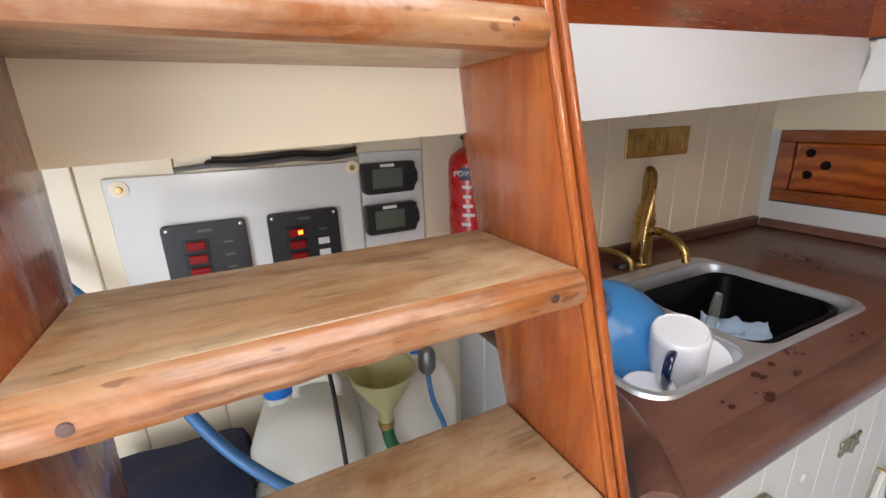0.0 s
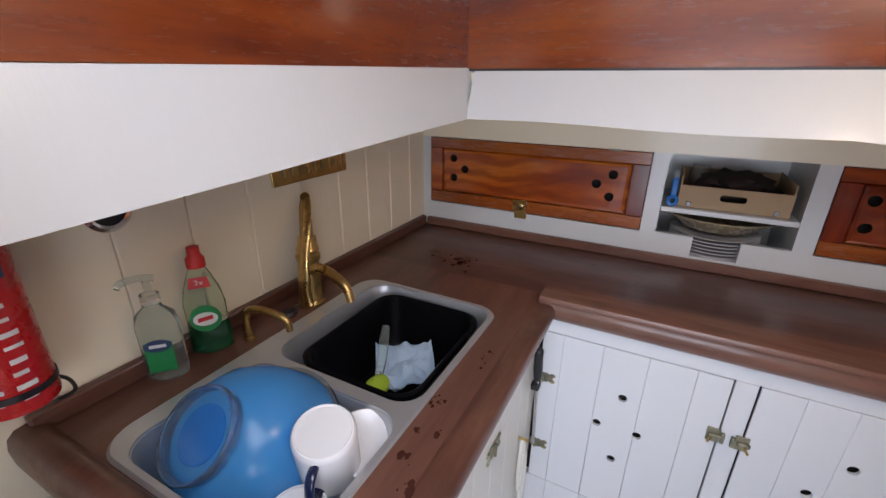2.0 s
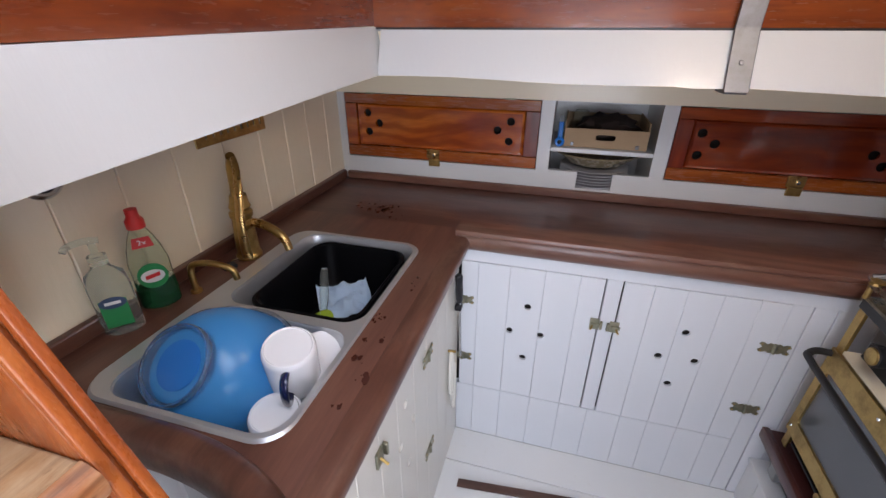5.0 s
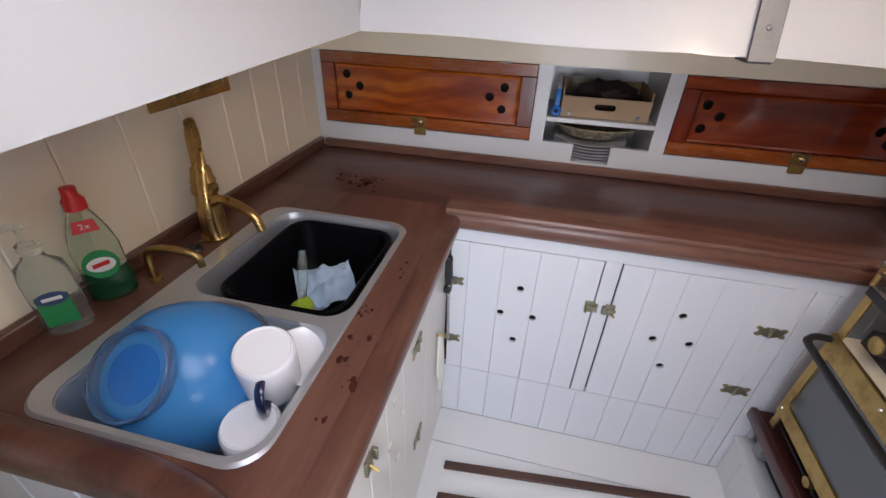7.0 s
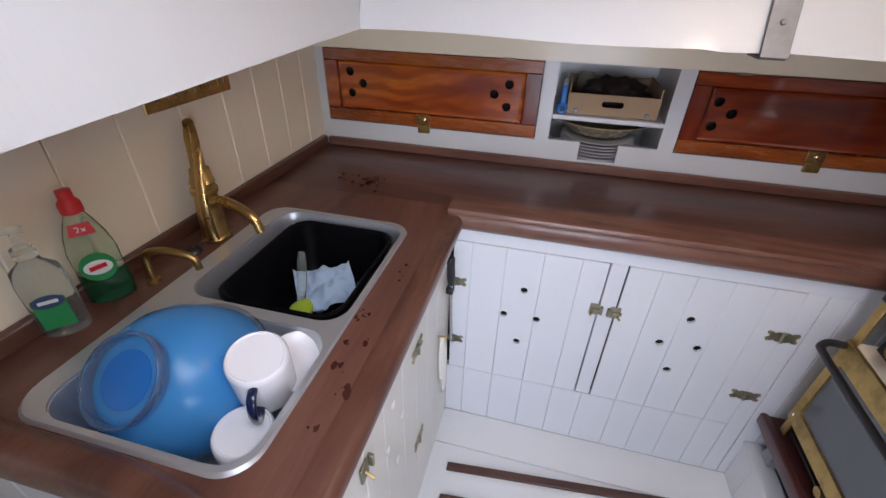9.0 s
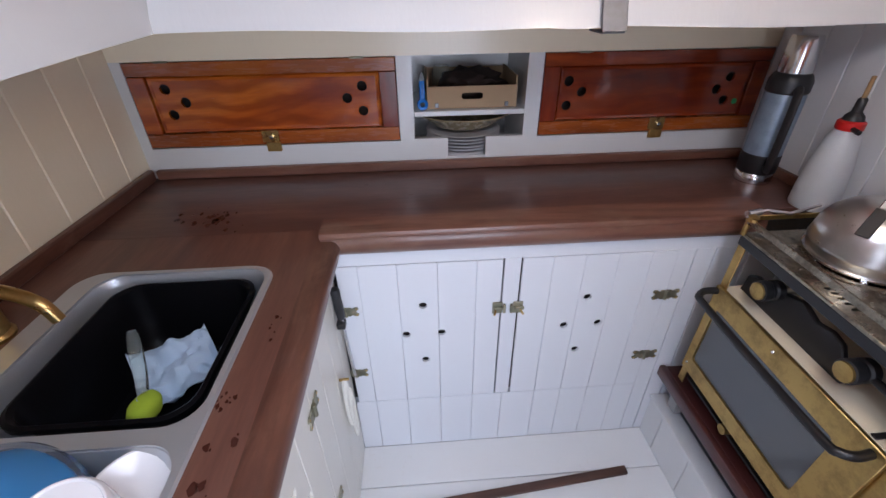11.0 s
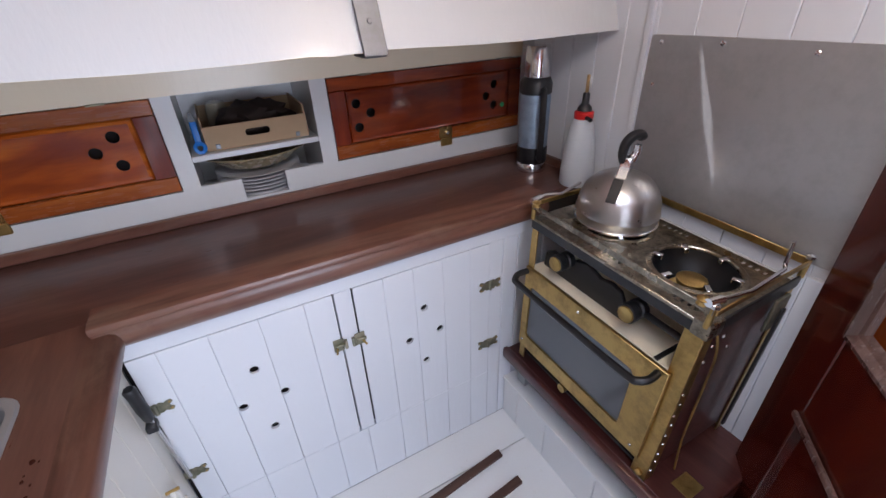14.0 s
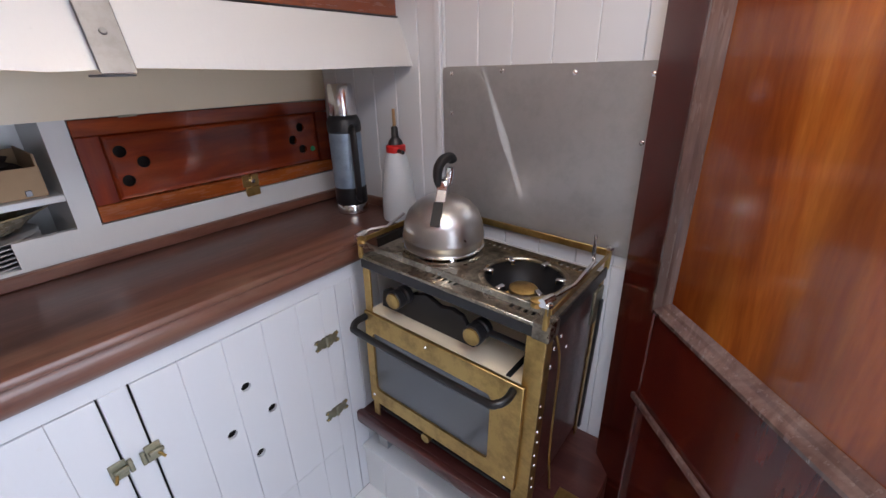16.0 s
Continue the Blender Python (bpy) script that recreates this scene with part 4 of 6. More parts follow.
part("side_lever", tube([(bx + 0.046, by + 0.026, 1.138), (bx + 0.016, by - 0.004, 1.120), (bx - 0.018, by - 0.026, 1.07), (bx - 0.040, by - 0.034, 1.01), (bx - 0.048, by - 0.036, 0.95), (bx - 0.046, by - 0.036, 0.898)], lambda u: 0.0085 + 0.006 * u, 12, 6, flat=0.6), BRASS_BRIGHT, tap)
pump = thing("pump_spout", (-0.505, 0.55, ZC), "small hooked brass spout beside the tap", "tap")
part("base", lathe([(0.013, 0), (0.013, 0.006), (0.008, 0.01), (0, 0.011)], (-0.505, 0.548, ZC), 16), BRASS, pump)
part("spout", tube([(-0.505, 0.548, ZC + 0.008), (-0.507, 0.546, 0.925), (-0.507, 0.535, 0.951), (-0.502, 0.50, 0.960), (-0.497, 0.46, 0.957), (-0.492, 0.437, 0.945), (-0.491, 0.432, 0.922)], 0.0075, 12), BRASS, pump)
stopper = thing("basin_plug", (-0.385, 0.545, ZC), "black rubber plug lying on the sink's edge", "plug")
part("disc", lathe([(0.017, 0), (0.02, 0.004), (0.016, 0.011), (0, 0.012)], (-0.388, 0.55, ZC), 20), BLACK, stopper)
part("chain", tube([(-0.388, 0.55, ZC + 0.012), (-0.36, 0.565, ZC + 0.006), (-0.335, 0.555, ZC + 0.004), (-0.31, 0.572, ZC + 0.004)], 0.002, 6), CHROME, stopper)

fairy = thing("dish_soap_bottle", (-0.552, 0.578, ZC), "clear green washing-up liquid bottle with a red cap", "bottle")
at = Matrix.Translation((-0.565, 0.586, ZC)) @ Matrix.Rotation(radians(-38), 4, "Z") @ Matrix.Diagonal((1.06, 1.06, 1.1, 1))
oval = Matrix.Diagonal((1, 0.62, 1, 1))
part("body", lathe([(0.036, 0.062), (0.037, 0.10), (0.031, 0.13), (0.022, 0.155), (0.014, 0.172), (0.012, 0.176), (0, 0.176)], (0, 0, 0), 28, at @ oval), CLEAR_GREEN, fairy)
part("liquid", lathe([(0.030, 0), (0.037, 0.005), (0.038, 0.03), (0.0365, 0.0615), (0, 0.0615)], (0, 0, 0), 28, at @ oval), GREEN_LIQUID, fairy, "dark green liquid inside")
part("cap", lathe([(0.0165, 0.174), (0.0165, 0.19), (0.011, 0.198), (0.011, 0.212), (0, 0.214)], (0, 0, 0), 20, at), RED_PLASTIC, fairy, "red cap")
label = part("label", lathe([(0.027, 0), (0.027, 0.0012), (0, 0.0014)], (0, 0, 0), 24, at @ Matrix.Translation((0, -0.0240, 0.078)) @ Matrix.Rotation(radians(90), 4, "X")), GREEN_LABEL, fairy, "round green label")
part("label_disc", lathe([(0.017, 0), (0.017, 0.0008), (0, 0.001)], (0, 0, 0), 20, at @ Matrix.Translation((0, -0.0258, 0.078)) @ Matrix.Rotation(radians(90), 4, "X") @ Matrix.Diagonal((1.25, 0.8, 1, 1))), LABEL_WHITE, label)
fl = part("label_bar", prism([(-0.013, -0.0270, 0.073), (0.013, -0.0270, 0.077), (0.013, -0.0270, 0.085), (-0.013, -0.0270, 0.081)], (0, -0.0006, 0)), RED_PLASTIC, label)
bmesh_shift = Matrix.Translation(-origin[fairy.name]) @ at @ Matrix.Translation(origin[fairy.name])
fl.matrix_local = bmesh_shift
lb = part("neck_label", prism([(-0.019, -0.0178, 0.138), (0.019, -0.0178, 0.138), (0.015, -0.0150, 0.158), (-0.015, -0.0150, 0.158)], (0, -0.0016, 0)), RED_PLASTIC, fairy, "red neck label")
lb.matrix_local = bmesh_shift
words("neck_lettering", "2x", 0.016, LABEL_WHITE, lb, Matrix.Translation((0, -0.0188, 0.148)) @ Matrix.Rotation(radians(98), 4, "X"))

soap = thing("hand_soap_bottle", (-0.640, 0.575, ZC), "clear hand soap pump bottle with a green label, nearly empty", "bottle")
at = Matrix.Translation((-0.662, 0.582, ZC)) @ Matrix.Rotation(radians(-42), 4, "Z") @ Matrix.Diagonal((1.05, 1.05, 1.08, 1))
part("body", lathe([(0.030, 0.0), (0.034, 0.004), (0.035, 0.10), (0.031, 0.125), (0.016, 0.138), (0.014, 0.145), (0, 0.145)], (0, 0, 0), 28, at @ Matrix.Diagonal((1, 0.65, 1, 1))), CLEAR_PALE, soap)
part("collar", lathe([(0.015, 0.146), (0.015, 0.162), (0.006, 0.164), (0.006, 0.185), (0, 0.185)], (0, 0, 0), 18, at), CLEAR_PALE, soap)
part("pump_head", tube([at @ Vector(p) for p in ((0.012, 0, 0.19), (-0.01, 0, 0.192), (-0.034, -0.004, 0.188), (-0.042, -0.006, 0.18))], 0.006, 10, 4), CLEAR_PALE, soap)
lab = part("label", prism([(-0.022, -0.0234, 0.022), (0.022, -0.0234, 0.022), (0.022, -0.0234, 0.080), (-0.022, -0.0234, 0.080)], (0, -0.0012, 0), 0.0004), GREEN_LABEL, soap, "green label with a dark blue oval")
shift = Matrix.Translation(-origin[soap.name]) @ at @ Matrix.Translation(origin[soap.name])
lab.matrix_local = shift
ov = part("label_oval", lathe([(0.017, 0), (0.017, 0.0008), (0, 0.001)], (0, 0, 0), 20, Matrix.Translation((0, -0.0247, 0.074)) @ Matrix.Rotation(radians(90), 4, "X") @ Matrix.Diagonal((1.3, 0.7, 1, 1))), LABEL_BLUE, lab)
part("label_bar", prism([(-0.013, -0.0258, 0.071), (0.013, -0.0258, 0.071), (0.013, -0.0258, 0.077), (-0.013, -0.0258, 0.077)], (0, -0.0005, 0)), LABEL_WHITE, lab)

# blue bowl leaning in the left sink bowl, its foot ring upwards
bowl = thing("mixing_bowl", (-0.70, 0.29, 0.72), "translucent blue plastic mixing bowl lying on its side in the sink", "bowl")
BOWL_AX = Vector((-0.60, 0.06, 0.66)).normalized()
bm_m = Matrix.Translation((-0.700, 0.338, 0.856)) @ BOWL_AX.to_track_quat("Z", "Y").to_matrix().to_4x4() @ Matrix.Scale(0.97, 4)
outer = [(0.138, -0.085), (0.1375, -0.05), (0.132, -0.01), (0.118, 0.03), (0.094, 0.062), (0.064, 0.078)]
part("shell", lathe([(0.134, -0.085)] + outer + [(0.058, 0.0795), (0, 0.0795)], (0, 0, 0), 48, bm_m, cap=False), BLUE_BOWL, bowl)
part("foot_ring", lathe([(0.066, 0.076), (0.067, 0.092), (0.069, 0.095), (0.072, 0.095), (0.074, 0.091), (0.073, 0.0725)], (0, 0, 0), 48, bm_m, cap=False), BLUE_RING, bowl, "clear foot ring")
part("base_disc", lathe([(0.046, 0.0798), (0.046, 0.0815), (0.042, 0.0825), (0, 0.0825)], (0, 0, 0), 40, bm_m), BLUE_BASE, bowl, "darker blue base inside the ring")
part("rim", lathe([(0.134, -0.09), (0.146, -0.09), (0.146, -0.082), (0.138, -0.08), (0.134, -0.09)], (0, 0, 0), 48, bm_m, cap=False), BLUE_RING, bowl)


def mug(m, label, handle=True):
    """Straight-sided mug standing on its mouth; m puts the mouth's centre, z points to the base."""
    t = thing("mug", m.translation, label, "mug", "mugs in the sink")
    part("body", lathe([(0.0420, 0.006), (0.0445, 0.0), (0.0470, 0.001), (0.0472, 0.06), (0.0472, 0.088), (0.0462, 0.0945), (0.0435, 0.0985), (0.0415, 0.0990), (0.0400, 0.0965), (0, 0.0960)], (0, 0, 0), 40, m), CHINA, t)
    if handle:
        part("handle", tube([m @ Vector(p) for p in ((0.0455, 0, 0.082), (0.062, 0, 0.080), (0.073, 0, 0.062), (0.072, 0, 0.040), (0.062, 0, 0.024), (0.0455, 0, 0.020))], 0.0068, 12, 6, flat=1.5), MUG_BLUE, t, "navy blue handle")
    return t


def tilted(at, up, turn):
    return Matrix.Translation(at) @ Vector((0, 0, 1)).rotation_difference(Vector(up)).to_matrix().to_4x4() @ Matrix.Rotation(radians(turn), 4, "Z")


mug(tilted((-0.650, 0.190, 0.828), (-0.2, -0.14, 1.0), 203) @ Matrix.Scale(1.04, 4), "white mug with a navy blue handle upside down in the sink")
mug(tilted((-0.734, 0.178, 0.738), (-0.05, -0.04, 1.0), 120), "plain white mug upside down under another mug", False)
saucer = thing("saucer", (-0.585, 0.20, 0.80), "white saucer standing on edge in the sink", "saucer")
part("dish", lathe([(0.02, 0), (0.03, 0.001), (0.056, 0.012), (0.058, 0.014), (0.055, 0.015), (0.028, 0.005), (0, 0.004)], (0, 0, 0), 32, tilted((-0.600, 0.160, 0.842), (-0.25, -0.2, 1), 0)), CHINA, saucer)

brush = thing("washing_up_brush", (-0.43, 0.24, 0.72), "clear washing-up brush with a lime sponge head", "brush")
part("handle", tube([(-0.385, 0.292, 0.768), (-0.350, 0.304, 0.80), (-0.312, 0.320, 0.838), (-0.292, 0.329, 0.855)], lambda u: 0.008 + 0.004 * math.sin(3.1 * u), 12), CLEAR_PALE, brush)
head = bmesh.new()
bmesh.ops.create_icosphere(head, subdivisions=3, radius=1)
for v in head.verts:
    v.co *= 1 + 0.12 * noise.noise(v.co * 4)
part("head", moved(head, Matrix.Translation((-0.395, 0.286, 0.765)) @ Matrix.Diagonal((0.034, 0.026, 0.022, 1))), LIME, brush, "lime green sponge head")
rag = bmesh.new()
bmesh.ops.create_grid(rag, x_segments=26, y_segments=26, size=0.062)
for v in rag.verts:
    p = v.co.copy()
    v.co.z = 0.035 * noise.noise(Vector((p.x * 22, p.y * 22, 1.3))) + 0.012 * noise.noise(p * 70) + 0.06 * max(0, p.x + 0.02)
    v.co.x *= 1 - 0.2 * abs(noise.noise(Vector((p.y * 14, 2, 0))))
bmesh.ops.solidify(rag, geom=rag.faces, thickness=0.003)
moved(rag, Matrix.Translation((-0.300, 0.272, 0.768)) @ Matrix.Scale(1.15, 4) @ Matrix.Rotation(radians(35), 4, "Z"))
solid("dish_cloth", rag, CLOTH, "crumpled pale blue dish cloth in the black basin", "cloth")

# stains and drops on the worktop
stains = bmesh.new()
rnd = random.Random(5)


def blot(bm, cx, cy, r, z=ZC + 0.0006, h=0.0006):
    n = 14
    vs = []
    for k in range(n):
        q = 2 * math.pi * k / n
        d = r * (0.75 + 0.5 * noise.noise(Vector((cx * 60 + math.cos(q), cy * 60 + math.sin(q), 0))))
        vs.append((cx + d * math.cos(q), cy + 0.7 * d * math.sin(q), z))
    return prism(vs, (0, 0, h), 0, bm)


for k in range(30):
    u, v = rnd.gauss(0, 0.028), rnd.gauss(0, 0.045)
    blot(stains, 0.100 + u + 0.3 * v, 0.325 + v, rnd.uniform(0.003, 0.013) * (1.5 if abs(u) + abs(v) < 0.03 else 1))
for x, y, r in ((-0.615, 0.077, 0.012), (-0.612, 0.066, 0.008), (-0.662, 0.031, 0.014), (-0.650, 0.036, 0.009), (-0.560, 0.081, 0.009), (-0.556, 0.046, 0.010), (-0.494, 0.091, 0.006),
                (-0.479, 0.070, 0.006), (-0.486, 0.080, 0.004), (-0.500, 0.084, 0.005), (-0.470, 0.086, 0.004), (-0.730, 0.047, 0.008), (-0.36, 0.05, 0.005), (-0.33, 0.06, 0.004), (-0.30, 0.055, 0.006)):
    blot(stains, x, y, r, ZC + 0.0022)
    blot(stains, x + rnd.uniform(-0.02, 0.02), y + rnd.uniform(-0.012, 0.012), rnd.uniform(0.0015, 0.004), ZC + 0.0022)
tagged(solid("spilt_drops", stains, STAIN, "wet dark red spots spilt on the brown worktop", "spill", kind="stuff"))

# knife and white loop handles on the locker fronts
steel = thing("sharpening_steel", (-0.012, 0.012, 0.355), "black-handled steel hanging beside the locker door", "kitchen tool")
STEEL_TOP, STEEL_END = Vector((-0.070, 0.000, 0.762)), Vector((-0.016, 0.000, 0.392))
way = (STEEL_END - STEEL_TOP).normalized()
sm = Matrix.Translation(STEEL_TOP) @ way.to_track_quat("Z", "Y").to_matrix().to_4x4()
part("handle", lathe([(0, -0.001), (0.009, 0), (0.0125, 0.006), (0.0115, 0.03), (0.0125, 0.07), (0.0105, 0.104), (0.008, 0.112), (0, 0.112)], (0, 0, 0), 18, sm), BLACK, steel)
part("rod", rod(STEEL_TOP + way * 0.11, STEEL_END, 0.0052, 12), CHROME, steel)
part("clip", moved(box(-0.014, 0.014, -0.008, 0.014, -0.010, 0.010, 0.003), Matrix.Translation(STEEL_TOP + way * 0.135)), BLACK, steel)
# white painted loop handles, shaped here as tube loops with an added hook
cord = thing("loop_handles", (-0.12, 0.005, 0.25), "white painted loop handles on the sink locker", "cord")
for dx, dz, w, hgt in ((-0.14, 0.42, 0.018, 0.09), (-0.105, 0.33, 0.016, 0.10)):
    part("loop", tube([(dx + w * math.cos(a), 0.002, dz + hgt * math.sin(a)) for a in [radians(q) for q in range(90, 451, 30)]], 0.006, 8, 3), ROPE, cord)
part("hook", rod((-0.14, 0.014, 0.512), (-0.14, -0.012, 0.515), 0.004, 8), BRASS, cord)

# rope tassel hung from the coaming
tassel = thing("rope_tassel", (-0.40, 0.27, 1.55), "short white rope with a knot hanging on the coaming", "rope")
part("rope", tube([(-0.402, 0.286, 1.70), (-0.403, 0.284, 1.64), (-0.401, 0.283, 1.585)], 0.0045, 8), ROPE, tassel)
knot = bmesh.new()
bmesh.ops.create_icosphere(knot, subdivisions=2, radius=1)
for v in knot.verts:
    v.co *= 1 + 0.3 * noise.noise(v.co * 3)
part("knot", moved(knot, Matrix.Translation((-0.400, 0.281, 1.572)) @ Matrix.Diagonal((0.011, 0.010, 0.018, 1))), ROPE, tassel)

# ---------------------------------------------------------------- splashback and cooker
splash = thing("splashback", (-0.37, YC, 0.86), "brushed stainless steel splashback screwed to the bulkhead", "splashback")
part("sheet", prism([(x, YC + 0.0045, z) for x, z in rounded(-0.655, -0.098, 0.886, 1.312, 0.014, 4)], (0, -0.0035, 0), 0.0006), PLATE, splash)
for x, z in ((-0.128, 1.195), (-0.284, 1.299), (-0.469, 1.292), (-0.632, 1.287), (-0.629, 1.152), (-0.13, 1.295)):
    part("screw", lathe([(0.006, 0), (0.0055, 0.0015), (0.003, 0.003), (0, 0.0033)], (x, YC + 0.0045, z), 12, Matrix.Rotation(radians(-90), 4, "X")), CHROME, splash)
part("corner_strip", box(-0.096, -0.078, YC, YC + 0.012, 0.86, 1.9, 0.002), WHITE_SATIN, wall_fore)
for xa, xb in ((-0.656, -0.606), (-0.605, -0.560)):
    part("corner_post", box(xa, xb, YC, YC + 0.014, 0.0, 0.86, 0.002), WHITE_SATIN, wall_fore)

plinth = thing("cooker_plinth", (-0.3, -1.0, 0), "white painted low board under the cooker shelf", "plinth", kind="structure")
for a, b in ((-0.68, -0.46), (-0.458, -0.24), (-0.238, -0.09), (-0.088, XF - 0.002)):
    part("board", box(a, b, -1.008, -0.992, 0.0, 0.175, 0.002), SOLE, plinth)
part("capping", box(-0.68, XF - 0.002, -1.045, -0.985, 0.176, 0.190, 0.002), SOLE, plinth)
part("bilge_back", box(-0.68, XF - 0.002, -1.30, -1.28, 0.0, 0.303), GREY_LOCKER, plinth)
part("bilge_floor", box(-0.68, XF - 0.002, -1.28, -1.046, 0.12, 0.13), GREY_LOCKER, plinth)
part("bracket", box(-0.09, -0.05, -1.06, -1.02, 0.191, 0.302, 0.002), GREY_LOCKER, plinth)
part("side_post", box(-0.70, -0.682, -1.33, -1.0, 0.0, 0.303, 0.002), SHELF_RED, plinth)

shelf = thing("cooker_shelf", (-0.33, -1.17, 0.303), "dark red varnished shelf carrying the cooker, stained", "shelf")
part("board", box(-0.700, XF - 0.002, YC + 0.003, -1.0, 0.304, 0.328, 0.004), SHELF_RED, shelf)
part("front_lip", box(-0.700, XF - 0.002, -0.9995, -0.978, 0.294, 0.336, 0.006, seg=2), SHELF_RED, shelf)
part("brass_patch", box(-0.665, -0.615, -1.12, -1.06, 0.328, 0.3305, 0.001), BRASS, shelf)

X0, X1, Y0, Y1, TOP, FOOT = -0.592, -0.080, -1.322, -1.003, 0.860, 0.328
GIMBAL = Matrix.Translation((-0.34, 0, 0.71)) @ Matrix.Rotation(radians(-2.0), 4, "Y") @ Matrix.Translation((0.34, 0, -0.70))
cooker = thing("gimballed_cooker", (-0.33, -1.15, FOOT), "old brass-framed two-burner paraffin cooker with an oven", "cooker")
for x, y, w, d in ((X0, Y1, 0.042, 0.034), (X1, Y1, 0.024, 0.024), (X0, Y0, 0.022, 0.022), (X1, Y0, 0.022, 0.022)):
    sx = 1 if x == X0 else -1
    sy = -1 if y == Y1 else 1
    p = box(x, x + sx * w, y, y + sy * 0.004, FOOT, TOP - 0.012, 0.001)
    box(x, x + sx * 0.004, y + sy * 0.0041, y + sy * d, FOOT, TOP - 0.012, 0.001, p)
    post = part("corner_post", p, BRASS, cooker, "brass angle corner post")
    if y == Y1 and x == X0:
        for k in range(9):
            part("rivet", lathe([(0.0034, 0), (0.0026, 0.002), (0, 0.0026)], (x, y - 0.010 - 0.006 * (k % 2), 0.37 + 0.036 * k), 8, Matrix.Rotation(radians(-90), 4, "Y")), CHROME, post)
        part("foot_bolt", lathe([(0.010, 0), (0.010, 0.006), (0.006, 0.010), (0, 0.011)], (x + 0.02, y, 0.348), 6, Matrix.Rotation(radians(-90), 4, "X")), BRASS, post)
# hob plate, set short of the back so that the pale bulkhead shows behind it
WELLS = ((-0.460, -1.155), (-0.222, -1.165))
HY0 = -1.288
hob = box(X0, X1, HY0, Y1, TOP - 0.004, TOP, 0.001)
cut = None
for cx, cy in WELLS:
    cut = rod((cx, cy, TOP - 0.05), (cx, cy, TOP + 0.05), 0.090, 40, cut)
for cx in (-0.565, -0.36):
    for k in range(5):
        for yy in (-1.030, -1.268):
            cut = prism([(cx + k * 0.016 + px, yy + py, TOP - 0.05) for px, py in rounded(-0.004, 0.004, -0.009, 0.009, 0.0035, 2)], (0, 0, 0.1), 0, cut)
hob_plate = part("hob_plate", carve(hob, cut), HOB, cooker, "scorched steel hob plate with slots", smooth=False)
for cx, cy in WELLS:
    part("pressed_ring", lathe([(0.090, TOP - 0.001), (0.093, TOP + 0.003), (0.099, TOP + 0.0035), (0.104, TOP + 0.0005)], (cx, cy, 0), 40, cap=False), HOB, hob_plate)
part("front_lip", box(X0, X1, Y1 - 0.002, Y1 + 0.005, TOP - 0.008, TOP + 0.001, 0.0015), HOB, cooker)
part("front_rail", box(X0 - 0.002, X1 + 0.002, Y1 - 0.004, Y1 + 0.003, TOP - 0.034, TOP - 0.0085, 0.0015), IRON, cooker, "black front rail")
part("side_rail", box(X0 - 0.004, X0 + 0.002, Y0, Y1 - 0.005, TOP - 0.028, TOP + 0.001, 0.0015), IRON, cooker)
part("corner_block", box(X0 - 0.008, X0 + 0.030, Y1 - 0.040, Y1 + 0.008, TOP - 0.034, TOP + 0.006, 0.005, seg=2), HOB, cooker, "scorched corner block")
for cx, cy in WELLS:
    b = part("burner_well", lathe([(0.0905, TOP - 0.002), (0.086, TOP - 0.03), (0.055, TOP - 0.072), (0, TOP - 0.074)], (cx, cy, 0), 40, cap=False), IRON, cooker)
    part("burner_head", lathe([(0.030, TOP - 0.074), (0.030, TOP - 0.052), (0.020, TOP - 0.048), (0.020, TOP - 0.040), (0.032, TOP - 0.036), (0.033, TOP - 0.026), (0.026, TOP - 0.022), (0, TOP - 0.021)], (cx - 0.004, cy + 0.006, 0), 28), BRASS, b, "brass burner cap")
    part("preheat_cup", lathe([(0.024, TOP - 0.073), (0.044, TOP - 0.066), (0.046, TOP - 0.058), (0.042, TOP - 0.062), (0.022, TOP - 0.068)], (cx, cy, 0), 28, cap=False), BRASS, b)
    for k in range(6):
        q = radians(60 * k + 20)
        part("pan_support", moved(box(-0.016, 0.007, -0.006, 0.006, -0.006, 0.006, 0.0015), Matrix.Translation((cx + 0.087 * math.cos(q), cy + 0.087 * math.sin(q), TOP)) @ Matrix.Rotation(q, 4, "Z")), CHROME, b)
# fiddle rail round the hob
RZ = TOP + 0.044
part("rail_back", box(X0 - 0.004, X1, Y0 - 0.003, Y0 + 0.001, RZ - 0.018, RZ, 0.001), BRASS, cooker)
part("rail_front", box(X0, X1, Y1 + 0.006, Y1 + 0.010, RZ - 0.016, RZ, 0.001), HOB, cooker, "flat browned front rail")
part("rail_end", box(X0 - 0.006, X0 - 0.002, Y0, Y1 + 0.006, RZ - 0.014, RZ - 0.001, 0.001), BRASS, cooker)
part("rail_end", box(X1 + 0.002, X1 + 0.006, Y0, Y1 + 0.006, RZ - 0.014, RZ - 0.001, 0.001), BRASS, cooker)
for x, y in ((X0 + 0.004, Y1 + 0.004), (X1 - 0.004, Y1 + 0.004), (X0, Y0), (X1, Y0)):
    part("rail_stud", rod((x, y, TOP - 0.004), (x, y, RZ + 0.004), 0.0065, 10), BRASS, cooker)
    part("stud_nut", lathe([(0.010, 0), (0.010, 0.007), (0.006, 0.010), (0, 0.0105)], (x, y, RZ + 0.001), 6), CHROME, cooker)
